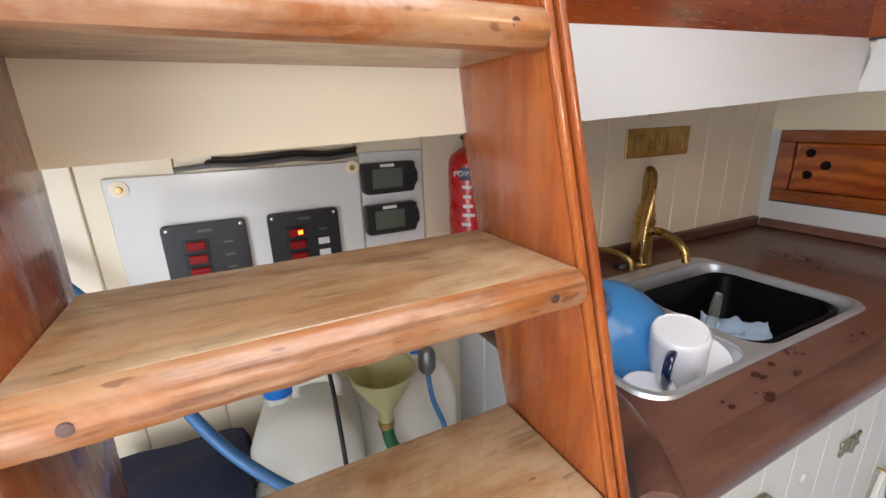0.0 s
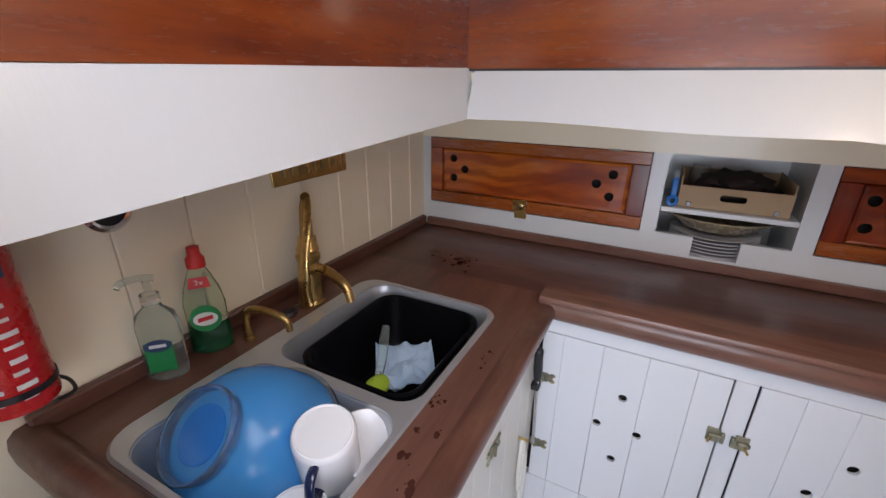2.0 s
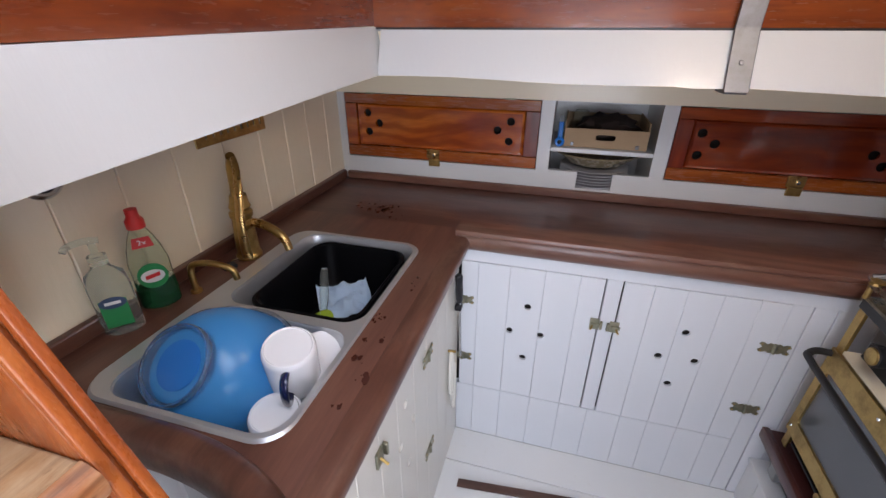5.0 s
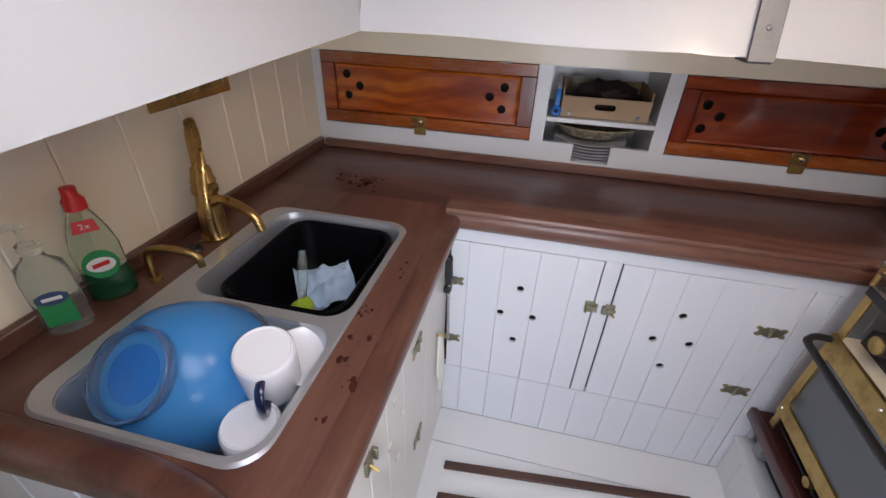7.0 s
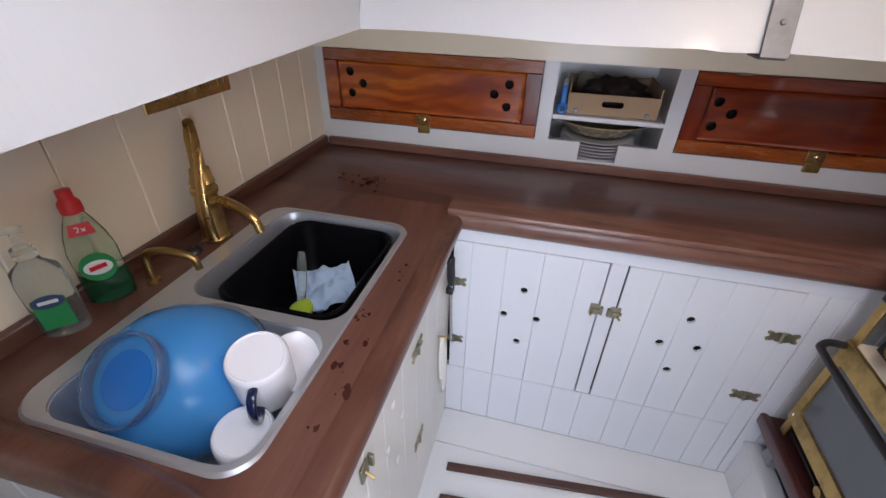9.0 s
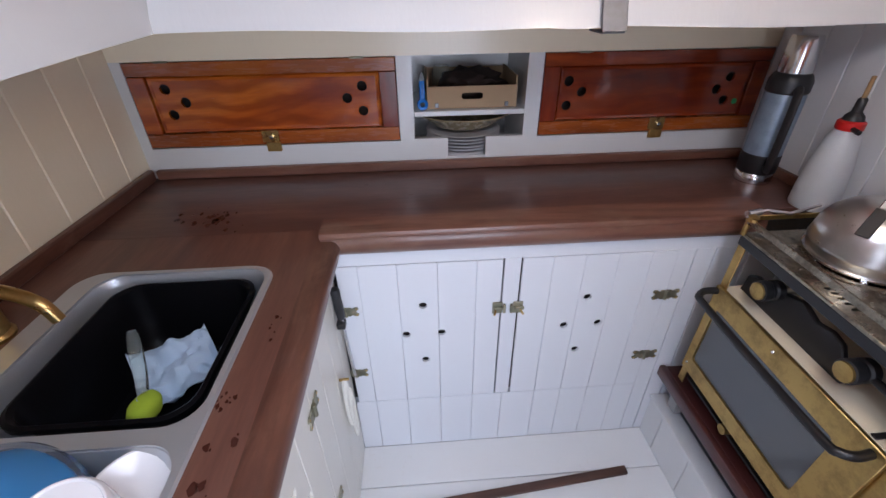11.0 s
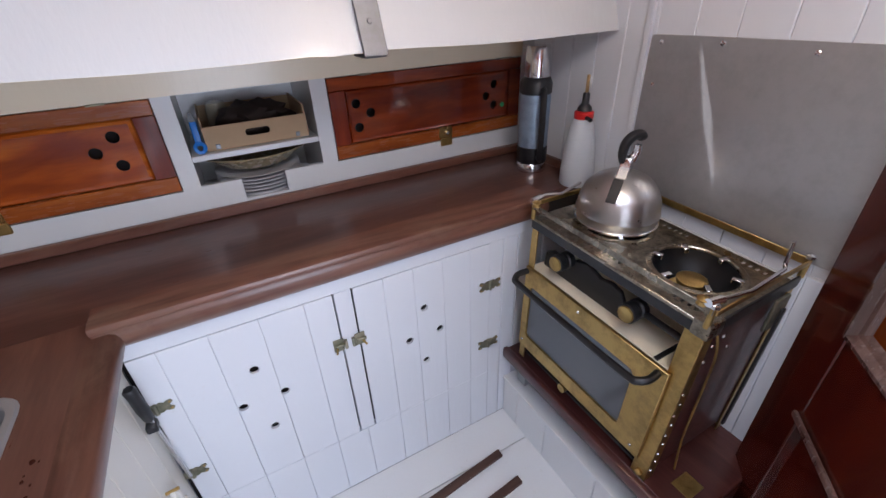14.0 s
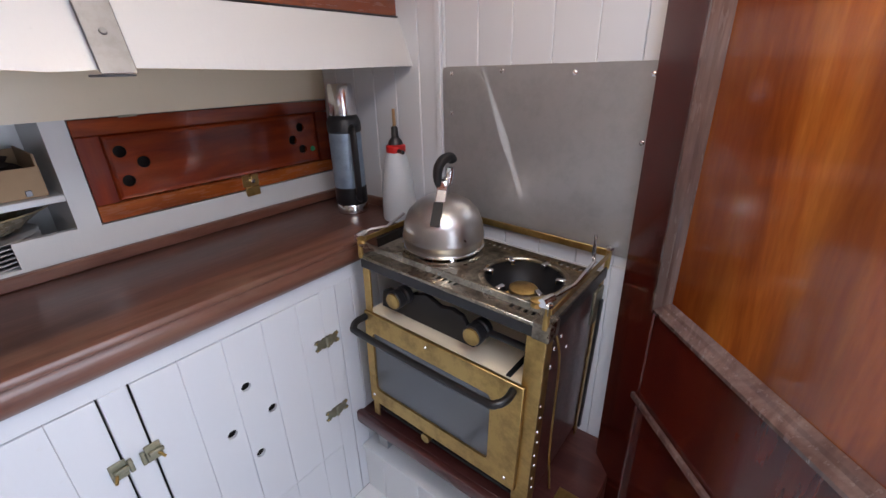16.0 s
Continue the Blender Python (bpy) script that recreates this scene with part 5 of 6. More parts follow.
# swinging pan clamps of bent rod
for pts, knuckle in (([(X0 + 0.010, Y1 + 0.004, RZ + 0.010), (X0 - 0.004, -1.10, RZ + 0.004), (X0 + 0.004, -1.232, RZ + 0.002), (X0 + 0.010, -1.240, RZ + 0.012), (X0 + 0.012, -1.238, RZ + 0.062)], 1),
                     ([(X1 - 0.004, Y1 + 0.006, RZ + 0.010), (X1 + 0.004, -1.04, RZ + 0.012), (X1 - 0.012, -1.085, RZ + 0.010), (X1 - 0.004, -1.16, RZ + 0.024)], -1)):
    c = part("pan_clamp", tube(pts, 0.0042, 8, 0), CHROME, cooker, "bent steel pan clamp")
    d = (Vector(pts[1]) - Vector(pts[0])).normalized()
    part("sleeve", rod(Vector(pts[0]) - d * 0.012, Vector(pts[0]) + d * 0.024, 0.0085, 12), CHROME, c)
    part("wing_nut", lathe([(0.012, 0), (0.009, 0.006), (0.013, 0.012), (0.005, 0.016), (0, 0.017)], (pts[0][0] + knuckle * 0.014, pts[0][1] + 0.004, RZ - 0.002), 8), BRASS, c)
# oven
oven_top, oven_bot = 0.698, 0.398
part("oven_body", box(X0 + 0.006, X1 - 0.006, Y0 + 0.01, Y1 - 0.006, oven_bot, oven_top - 0.006, 0.002), IRON, cooker)
# cream colour holds the reflected brass light on the oven roof
part("oven_roof", box(X0 + 0.006, X1 - 0.006, Y0 + 0.01, Y1 - 0.006, oven_top - 0.0055, oven_top - 0.003), CREAM, cooker, "oven roof, coloured cream for light thrown off the brass")
part("roof_strap", box(-0.520, -0.508, Y0 + 0.02, Y1 - 0.008, oven_top - 0.0028, oven_top + 0.001, 0.001), IRON, cooker)
# added white panel, standing in for the bright bulkhead behind the gap
part("burner_back", box(X0 + 0.008, X1 - 0.008, Y0 + 0.006, Y0 + 0.010, oven_top, TOP - 0.010), PANEL_WHITE, cooker)
door_oven = box(X0 + 0.030, X1 - 0.004, Y1 + 0.001, Y1 + 0.012, oven_bot - 0.004, oven_top + 0.004, 0.002)
door_oven = carve(door_oven, prism([(x, Y1 - 0.05, z) for x, z in rounded(-0.486, -0.112, oven_bot + 0.046, oven_top - 0.056, 0.012, 4)], (0, 0.1, 0)))
od = part("oven_door", door_oven, BRASS, cooker, "brass oven door with a dark glass window")
part("glass", box(-0.490, -0.108, Y1 + 0.003, Y1 + 0.006, oven_bot + 0.042, oven_top - 0.052), OVEN_GLASS, od)
for x, z in ((-0.535, 0.42), (-0.535, 0.68), (-0.10, 0.42), (-0.30, 0.682)):
    part("door_screw", lathe([(0.0045, 0), (0.0035, 0.002), (0, 0.0026)], (x, Y1 + 0.012, z), 10, Matrix.Rotation(radians(-90), 4, "X")), CHROME, od)
HB = 0.676
part("handle", tube([(-0.092, Y1 + 0.010, HB + 0.010), (-0.088, Y1 + 0.040, HB + 0.008), (-0.098, Y1 + 0.060, HB + 0.004), (-0.125, Y1 + 0.066, HB), (-0.33, Y1 + 0.066, HB - 0.002), (-0.500, Y1 + 0.066, HB), (-0.528, Y1 + 0.060, HB + 0.004), (-0.540, Y1 + 0.040, HB + 0.008), (-0.538, Y1 + 0.010, HB + 0.010)], 0.0092, 12, 5), IRON, od, "black bar handle")
# valve gear between hob and oven
part("gas_pipe", rod((X0 + 0.01, Y1 - 0.035, 0.765), (-0.43, Y1 - 0.035, 0.765), 0.008, 12), IRON, cooker)
outline = [(-0.095, 0.690), (-0.100, 0.742), (-0.125, 0.756), (-0.170, 0.752), (-0.215, 0.774), (-0.255, 0.786), (-0.280, 0.776), (-0.300, 0.768), (-0.335, 0.776), (-0.365, 0.768), (-0.388, 0.735), (-0.402, 0.690)]
part("valve_cover", prism([(x, Y1 - 0.045, z) for x, z in outline], (0, -0.014, 0), 0.003), BLACK, cooker, "wavy black valve cover")
part("fuel_pipe", tube([(-0.20, Y1 - 0.055, 0.775), (-0.235, Y1 - 0.08, 0.800), (-0.30, Y1 - 0.10, 0.802), (-0.40, Y1 - 0.09, 0.795)], 0.011, 10), BRONZE, cooker, "tarnished fuel pipe")
for kx in (-0.190, -0.425):
    kn = part("control_knob", lathe([(0.016, -0.050), (0.024, -0.046), (0.0245, -0.030), (0.021, -0.026), (0.021, -0.020), (0.0245, -0.016), (0.0245, 0.002), (0.022, 0.004), (0, 0.004)], (kx, Y1, 0.766), 20, Matrix.Rotation(radians(-90), 4, "X")), BLACK, cooker, "black control knob")
    part("knob_cap", lathe([(0.021, 0), (0.02, 0.004), (0.012, 0.006), (0, 0.0065)], (kx, Y1 + 0.004, 0.766), 20, Matrix.Rotation(radians(-90), 4, "X")), BRASS, kn)
part("lower_burner_knob", rod((-0.29, Y1 - 0.02, 0.372), (-0.29, Y1 + 0.010, 0.372), 0.014, 14), BRASS, cooker)
part("lower_pipe", rod((X0 + 0.02, Y1 - 0.03, 0.366), (X1 - 0.02, Y1 - 0.03, 0.366), 0.008, 10), IRON, cooker)
part("drip_tray", box(X0 + 0.02, X1 - 0.02, Y0 + 0.03, Y1 - 0.012, 0.342, 0.350, 0.002), IRON, cooker)
part("side_panel", box(X0 + 0.0045, X0 + 0.0058, Y0 + 0.02, Y1 - 0.036, 0.36, TOP - 0.03), SHELF_RED, cooker, "dark red enamel side panel")
for y, z in ((-1.045, 0.80), (-1.06, 0.775), (-1.05, 0.735), (-1.09, 0.79), (-1.13, 0.74)):
    part("screw_head", lathe([(0.005, 0), (0.004, 0.002), (0, 0.003)], (X0 + 0.004, y, z), 10, Matrix.Rotation(radians(-90), 4, "Y")), CHROME, cooker)
part("feed_pipe", tube([(X0 - 0.004, -1.03, 0.84), (X0 - 0.012, -1.05, 0.77), (X0 - 0.006, -1.08, 0.64), (X0 - 0.012, -1.07, 0.52), (X0 - 0.006, -1.10, 0.42), (X0 - 0.02, -1.09, 0.342)], 0.0028, 6), BRASS, cooker)
part("gimbal_bracket", box(X0 - 0.012, X0 - 0.004, -1.29, -1.235, 0.74, 0.83, 0.003), BRONZE, cooker)
part("gimbal_bar", box(X0 - 0.020, X0 - 0.013, -1.275, -1.262, 0.40, 0.80, 0.002), IRON, cooker)
cooker.matrix_basis = GIMBAL @ Matrix.Translation(origin[cooker.name])

kettle = thing("whistling_kettle", (-0.208, -1.178, TOP + 0.006), "spun aluminium dome kettle with a black handle on the hob", "kettle")
kc = (-0.208, -1.178, TOP + 0.0065)
part("body", lathe([(0.085, 0), (0.100, 0.002), (0.103, 0.006), (0.102, 0.012), (0.106, 0.024), (0.1075, 0.030), (0.106, 0.034), (0.105, 0.040), (0.101, 0.066), (0.090, 0.092), (0.071, 0.113), (0.046, 0.127), (0.02, 0.132), (0, 0.133)], kc, 56), KETTLE, kettle)
part("base_rim", lathe([(0.096, -0.0005), (0.107, 0.0), (0.108, 0.005), (0.104, 0.007)], kc, 56), CHROME, kettle)
hm = Matrix.Translation(kc) @ Matrix.Rotation(radians(116), 4, "Z")
part("bracket", prism([hm @ Vector(p) for p in ((0.046, -0.013, 0.122), (0.022, -0.013, 0.131), (-0.018, -0.013, 0.132), (-0.020, -0.013, 0.168), (-0.004, -0.013, 0.180), (0.016, -0.013, 0.172), (0.020, -0.013, 0.150))], hm.to_3x3() @ Vector((0, 0.026, 0)), 0.002), CHROME, kettle)
part("tongue", moved(box(-0.012, 0.012, -0.0018, 0.0018, -0.032, 0.032, 0.001), hm @ Matrix.Translation((0.079, 0.0, 0.1085)) @ Matrix.Rotation(radians(90), 4, "Z") @ Matrix.Rotation(radians(-43), 4, "X")), BLACK, kettle, "dark spout lever lying on the dome")
part("grip_plate", tube([hm @ Vector(p) for p in ((-0.004, 0.010, 0.160), (-0.012, 0.014, 0.182), (-0.012, 0.014, 0.202))], 0.010, 10, 4, flat=0.7), CHROME, kettle)
part("handle", tube([hm @ Vector(p) for p in ((0.006, -0.008, 0.156), (0.008, -0.014, 0.178), (0.004, -0.012, 0.204), (-0.006, -0.002, 0.221), (-0.020, 0.010, 0.225), (-0.032, 0.016, 0.214))], lambda u: 0.0095 + 0.003 * math.sin(u * 3.1), 12, 6, flat=1.3), BLACK, kettle, "black curved handle")
kettle.matrix_basis = GIMBAL @ Matrix.Translation(origin[kettle.name])

# ---------------------------------------------------------------- doorway and open door
jamb = thing("door_frame", (-0.68, -1.33, 0), "dark red varnished door frame", "door frame", kind="structure")
part("post", box(-0.700, -0.658, YC - 0.06, YC + 0.030, 0.0, 1.84, 0.004), DOOR_RED, jamb)
part("post", box(-1.58, -1.54, YC - 0.06, YC + 0.030, 0.0, 1.84, 0.004), DOOR_RED, jamb)
part("head", box(-1.54, -0.70, YC - 0.06, YC + 0.030, 1.80, 1.84, 0.004), DOOR_RED, jamb)

dw, dh, dt = 0.80, 1.78, 0.032
hinge = Matrix.Translation((-0.672, -1.300, 0.012)) @ Matrix.Rotation(math.atan2(0.73, -0.68), 4, "Z")
door = thing("door_1", (0, 0, 0), "open dark red varnished door with figured mahogany panels", "door", kind="structure")
F = 0.132
ZL0, ZL1 = 0.628, 0.850
zs = [0.0, 0.12, ZL0, ZL1, 1.68, dh]
part("stile", box(0.0, F, -dt, 0, 0.0, dh, 0.003), DOOR_RED, door)
part("stile", box(dw - F, dw, -dt, 0, 0.0, dh, 0.003), DOOR_RED, door)
for a, b in ((zs[0], zs[1]), (zs[2], zs[3]), (zs[4], zs[5])):
    part("rail", box(F + 0.0005, dw - F - 0.0005, -dt, -0.0005, a, b, 0.003), DOOR_RED, door)
for a, b, mat in ((zs[1], zs[2], DOOR_RED), (zs[3], zs[4], DOOR_PANEL)):
    p = part("panel", box(F - 0.004, dw - F + 0.004, -dt + 0.012, -0.012, a - 0.004, b + 0.004), mat, door, "figured panel" if mat is DOOR_PANEL else "")
    if mat is DOOR_RED:
        for ya, yb in ((0.0, 0.009), (-dt - 0.010, -dt)):
            part("moulding", box(F - 0.014, dw - F + 0.014, ya, yb, b - 0.008, b + 0.008, 0.003), MOULD, door, "worn dark moulding")
        continue
    for ysign, yy in ((1, 0.0), (-1, -dt)):
        rr = []
        for ins, dep in ((-0.006, 0.001), (-0.002, 0.009), (0.006, 0.010), (0.012, 0.004), (0.016, -0.001), (0.022, -0.004), (0.030, -0.011)):
            y = yy + ysign * dep
            rr.append([(F + ins, y, a + ins), (dw - F - ins, y, a + ins), (dw - F - ins, y, b - ins), (F + ins, y, b - ins)])
        part("moulding", loops(rr), MOULD, p, "worn dark moulding", smooth=False)
part("knob", lathe([(0.01, 0), (0.01, 0.02), (0.024, 0.03), (0.026, 0.045), (0.014, 0.055), (0, 0.056)], (dw - 0.05, 0.0, 0.93), 20, Matrix.Rotation(radians(-90), 4, "X")), BRASS, door)
for z in (0.25, 1.5):
    part("butt_hinge", rod((0.0, 0.004, z - 0.04), (0.0, 0.004, z + 0.04), 0.006, 10), BRASS, door)
door.matrix_basis = hinge

# ---------------------------------------------------------------- companion ladder
ladder = thing("companion_ladder", (-1.26, 0.1, 0), "orange varnished wooden companion ladder with worn treads", "ladder")
LX0, LX1, LEAN_Y, LEAN_X = -1.482, -1.042, 0.232, -0.04


def ly(z):
    return 0.064 + LEAN_Y * (z - 1.15)


def lx(x, z):
    return x + LEAN_X * (z - 1.15)


def leaning(x0, x1, f, b, z0=0.0, z1=1.80, bev=0.003):
    """Bar that follows the ladder's slope, from f to b behind its front line."""
    t = loops([[(lx(x0, z), ly(z) + f, z), (lx(x1, z), ly(z) + f, z), (lx(x1, z), ly(z) + b, z), (lx(x0, z), ly(z) + b, z)] for z in (z0, z1)], True, True)
    bmesh.ops.bevel(t, geom=t.edges, offset=bev, segments=2, profile=0.5, affect="EDGES")
    return t


for x0, x1 in ((LX0 - 0.024, LX0), (LX1, LX1 + 0.024)):
    st = part("stringer", leaning(x0, x1, -0.002, 0.185), STRINGER, ladder)
    inner, outer_x = (x1, x0) if x0 < LX0 else (x0, x1)
    part("edge_strip", leaning(min(outer_x, (x0 + x1) / 2 + 0.002), max(outer_x, (x0 + x1) / 2 + 0.002), -0.014, -0.003), STRINGER, st, "worn edge strip beside a dark groove")
    part("edge_strip", leaning(min(inner, (x0 + x1) / 2 - 0.001), max(inner, (x0 + x1) / 2 - 0.001), -0.010, -0.003), STRINGER, st)
for z in (0.42, 0.665, 0.905, 1.150, 1.392):
    y = ly(z) - 0.012
    prof = [(y + 0.19, z - 0.036), (y + 0.19, z - 0.003), (y + 0.187, z), (y + 0.014, z), (y + 0.003, z - 0.002), (y - 0.006, z - 0.009), (y - 0.009, z - 0.018), (y - 0.008, z - 0.028), (y - 0.001, z - 0.037), (y + 0.008, z - 0.040)]
    xs = (lx(LX0, z) + 0.0008, lx(LX1, z) - 0.0008)
    t = part("tread", box(xs[0], xs[1], y + 0.0105, y + 0.19, z - 0.036, z, 0.0025), TREAD, ladder, "worn tread with bare patches")
    rr = []
    for k in range(46):
        u = xs[0] + (xs[1] - xs[0]) * k / 45
        w = 0.0018 * noise.noise(Vector((u * 22, z * 9, 0))) + 0.0012 * noise.noise(Vector((u * 70, z * 5, 3)))
        rr.append([(u, yy + (w if yy < y + 0.006 else 0), zz + (w * 0.5 if yy < y + 0.006 else 0)) for yy, zz in [(y + 0.010, z - 0.0395)] + [(y + 0.010, z - 0.0002)] + prof[4:-1]])
    part("nosing", loops(rr, True, True), NOSING, t, "chipped orange varnished nosing")
    for x in (LX1 - 0.04, LX0 + 0.04):
        part("wood_plug", lathe([(0.005, 0), (0.0045, 0.0015), (0, 0.002)], (lx(x, z), y - 0.0085, z - 0.019), 12, Matrix.Rotation(radians(90), 4, "X")), SLAT, t)

# ---------------------------------------------------------------- electrics on the aft bulkhead
board = thing("switch_board", (-1.3, YA, 0.88), "glossy white panel board screwed to the bulkhead", "panel board")
part("sheet", box(-1.525, -1.098, YA - 0.011, YA - 0.001, 0.86, 1.219, 0.002), PANEL_WHITE, board)
part("side_sheet", box(-1.096, -0.955, YA - 0.008, YA - 0.001, 0.92, 1.235, 0.002), PANEL_WHITE, board)
for x, z in ((-1.503, 1.200), (-1.112, 1.207)):
    w = part("washer", lathe([(0.014, 0), (0.014, 0.002), (0.006, 0.003), (0, 0.003)], (x, YA - 0.011, z), 18, Matrix.Rotation(radians(90), 4, "X")), CREAM, board)
    part("screw", lathe([(0.006, 0.003), (0.005, 0.005), (0, 0.0055)], (x, YA - 0.011, z), 10, Matrix.Rotation(radians(90), 4, "X")), BRASS, w)


def switch_panel(x0, x1, z1, lit, tags):
    s = thing("switch_unit", ((x0 + x1) / 2, YA - 0.011, z1 - 0.2), "black switch panel with a row of red rocker switches", "switch panel", "switch panels")
    yf = YA - 0.022
    part("face", prism([(x, yf, z) for x, z in rounded(x0, x1, z1 - 0.2, z1, 0.008, 4)], (0, 0.0108, 0), 0.001), PANEL_BLACK, s)
    for x, z in ((x0 + 0.009, z1 - 0.009), (x1 - 0.009, z1 - 0.009), (x0 + 0.009, z1 - 0.1), (x1 - 0.009, z1 - 0.1), (x0 + 0.009, z1 - 0.191), (x1 - 0.009, z1 - 0.191)):
        part("screw", lathe([(0.0035, 0), (0.002, 0.0012), (0, 0.0014)], (x, yf, z), 8, Matrix.Rotation(radians(90), 4, "X")), CHROME, s)
    part("lettering_bar", box((x0 + x1) / 2 - 0.012, (x0 + x1) / 2 + 0.012, yf - 0.0006, yf - 0.0001, z1 - 0.017, z1 - 0.012), LCD, s)
    for k in range(6):
        z = z1 - 0.040 - 0.0245 * k
        xs = x0 + 0.050
        fr = part("switch_bezel", box(xs - 0.020, xs + 0.020, yf - 0.003, yf - 0.0001, z - 0.0105, z + 0.0105, 0.001), BLACK, s)
        rk = part("rocker", moved(box(-0.015, 0.015, -0.0035, 0.002, -0.0078, 0.0078, 0.0012), Matrix.Translation((xs, yf - 0.0045, z)) @ Matrix.Rotation(radians(8), 4, "X")), SWITCH_RED, s, "red translucent rocker")
        if k in lit:
            part("lamp_window", box(xs + 0.002, xs + 0.011, yf - 0.0092, yf - 0.0085, z - 0.004, z + 0.004), LED_ORANGE, rk)
        if k in tags:
            part("label_tab", box(x1 - 0.045, x1 - 0.023, yf - 0.0008, yf - 0.0001, z - 0.007, z + 0.006), LABEL_WHITE, s)
        else:
            part("label_tab", box(x1 - 0.042, x1 - 0.026, yf - 0.0006, yf - 0.0001, z - 0.002, z + 0.002), LCD, s)
    part("indicator", lathe([(0.008, 0), (0.007, 0.003), (0, 0.004)], (x1 - 0.035, yf, z1 - 0.178), 14, Matrix.Rotation(radians(90), 4, "X")), LED_GREEN, s)
    part("socket", lathe([(0.019, 0), (0.019, 0.006), (0.013, 0.006), (0.013, 0.002), (0, 0.002)], (x0 + 0.05, yf, z1 - 0.181), 20, Matrix.Rotation(radians(90), 4, "X")), BLACK, s)


switch_panel(-1.460, -1.324, 1.132, (), ())
switch_panel(-1.287, -1.152, 1.132, (0, 3), (1, 2))
for z0 in (1.150, 1.063):
    g = thing("battery_monitor", (-1.037, YA - 0.008, z0), "black battery monitor with a grey display", "display", "battery monitors")
    yf = YA - 0.034
    part("case", prism([(x, yf, z) for x, z in ((-1.096, z0 + 0.004), (-1.09, z0), (-0.986, z0), (-0.982, z0 + 0.014), (-0.976, z0 + 0.02), (-0.976, z0 + 0.042), (-0.982, z0 + 0.05), (-0.982, z0 + 0.063), (-1.096, z0 + 0.063))], (0, 0.0255, 0), 0.003), BLACK, g)
    part("screen", box(-1.078, -1.012, yf - 0.001, yf + 0.001, z0 + 0.012, z0 + 0.052, 0.0005), LCD, g)
    part("maker_plate", box(-1.060, -1.030, yf - 0.0014, yf, z0 + 0.055, z0 + 0.061), LABEL_WHITE, g)
    for k in range(3):
        part("button", box(-1.004, -0.990, yf - 0.002, yf, z0 + 0.012 + 0.015 * k, z0 + 0.021 + 0.015 * k, 0.001), PANEL_BLACK, g)

loom = thing("cable_loom", (-1.25, 0.62, 1.222), "grey and dark cables clipped above the switch board", "cables")
for k, (dz, dy, r, mat) in enumerate(((0.004, 0.0, 0.0045, STRAP), (0.011, 0.006, 0.004, BLACK), (0.016, -0.002, 0.0035, CARD_DARK))):
    part("cable", tube([(-1.42 + 0.05 * k, 0.622 + dy, 1.222 + dz), (-1.36, 0.620 + dy, 1.226 + dz), (-1.30 - 0.01 * k, 0.622 + dy, 1.223 + dz), (-1.22, 0.619 + dy, 1.228 + dz), (-1.16, 0.622 + dy, 1.224 + dz), (-1.10, 0.624 + dy, 1.229 + dz)], r, 8), mat, loom)

ext = thing("fire_extinguisher", (-0.862, 0.572, 0.912), "red fire extinguisher with printed instructions against the bulkhead", "fire extinguisher")
ec = (-0.866, 0.572, 0.966)
part("cylinder", lathe([(0.036, 0), (0.046, 0.006), (0.047, 0.012), (0.047, 0.235), (0.042, 0.252), (0.022, 0.268), (0.014, 0.272), (0, 0.273)], ec, 40), RED, ext)
part("neck", lathe([(0.014, 0.272), (0.016, 0.285), (0, 0.287)], ec, 16), BRASS, ext)
part("grip", moved(box(-0.012, 0.012, -0.055, 0.02, 0.0, 0.012, 0.003), Matrix.Translation((ec[0], ec[1], ec[2] + 0.285))), BLACK, ext)


def wrap(r, a0, a1, z0, z1, n=10):
    ring = []
    t = bmesh.new()
    for k in range(n + 1):
        q = radians(a0 + (a1 - a0) * k / n)
        ring.append([t.verts.new((ec[0] + rr * math.cos(q), ec[1] + rr * math.sin(q), ec[2] + z)) for rr, z in ((r, z0), (r + 0.0006, z0), (r + 0.0006, z1), (r, z1))])
    for a, b in zip(ring, ring[1:]):
        for k in range(4):
            t.faces.new((a[k], a[(k + 1) % 4], b[(k + 1) % 4], b[k]))
    return t


part("title_band", wrap(0.0472, -145, -60, 0.205, 0.232), LABEL_BLUE, ext, "dark blue title band")
words("title", "POWDER", 0.016, LABEL_WHITE, ext, Matrix.Translation((ec[0] - 0.0245, ec[1] - 0.0428, ec[2] + 0.2185)) @ Matrix.Rotation(radians(-30), 4, "Z") @ Matrix.Rotation(radians(90), 4, "X"))
rnd = random.Random(9)
for k in range(9):
    z = 0.190 - 0.02 * k
    for j in range(2):
        a = -140 + 42 * j + rnd.uniform(-3, 3)
        part("instruction_bar", wrap(0.0472, a, a + rnd.uniform(20, 34), z - rnd.uniform(0.002, 0.005), z + 0.003, 5), LABEL_WHITE, ext)
part("wall_bracket", box(ec[0] - 0.02, ec[0] + 0.02, ec[1] + 0.044, YA - 0.001, ec[2] + 0.02, ec[2] + 0.2, 0.002), BLACK, ext)
part("foot_clip", tube([(ec[0] + 0.03, ec[1] - 0.03, ec[2] - 0.004), (ec[0] + 0.055, ec[1] - 0.02, ec[2] - 0.008), (ec[0] + 0.06, ec[1] + 0.02, ec[2] - 0.004), (ec[0] + 0.04, YA - 0.004, ec[2])], 0.003, 8), IRON, ext)
part("bracket_strap", lathe([(0.0475, 0.03), (0.049, 0.03), (0.049, 0.04), (0.0475, 0.04)], ec, 32, cap=False), BLACK, ext)

vent = thing("vent_grille", (-0.175, YA, 1.165), "old brass sliding vent grille on the bulkhead", "vent")
vp = box(-0.316, -0.042, YA - 0.006, YA - 0.001, 1.168, 1.252, 0.001)
c = None
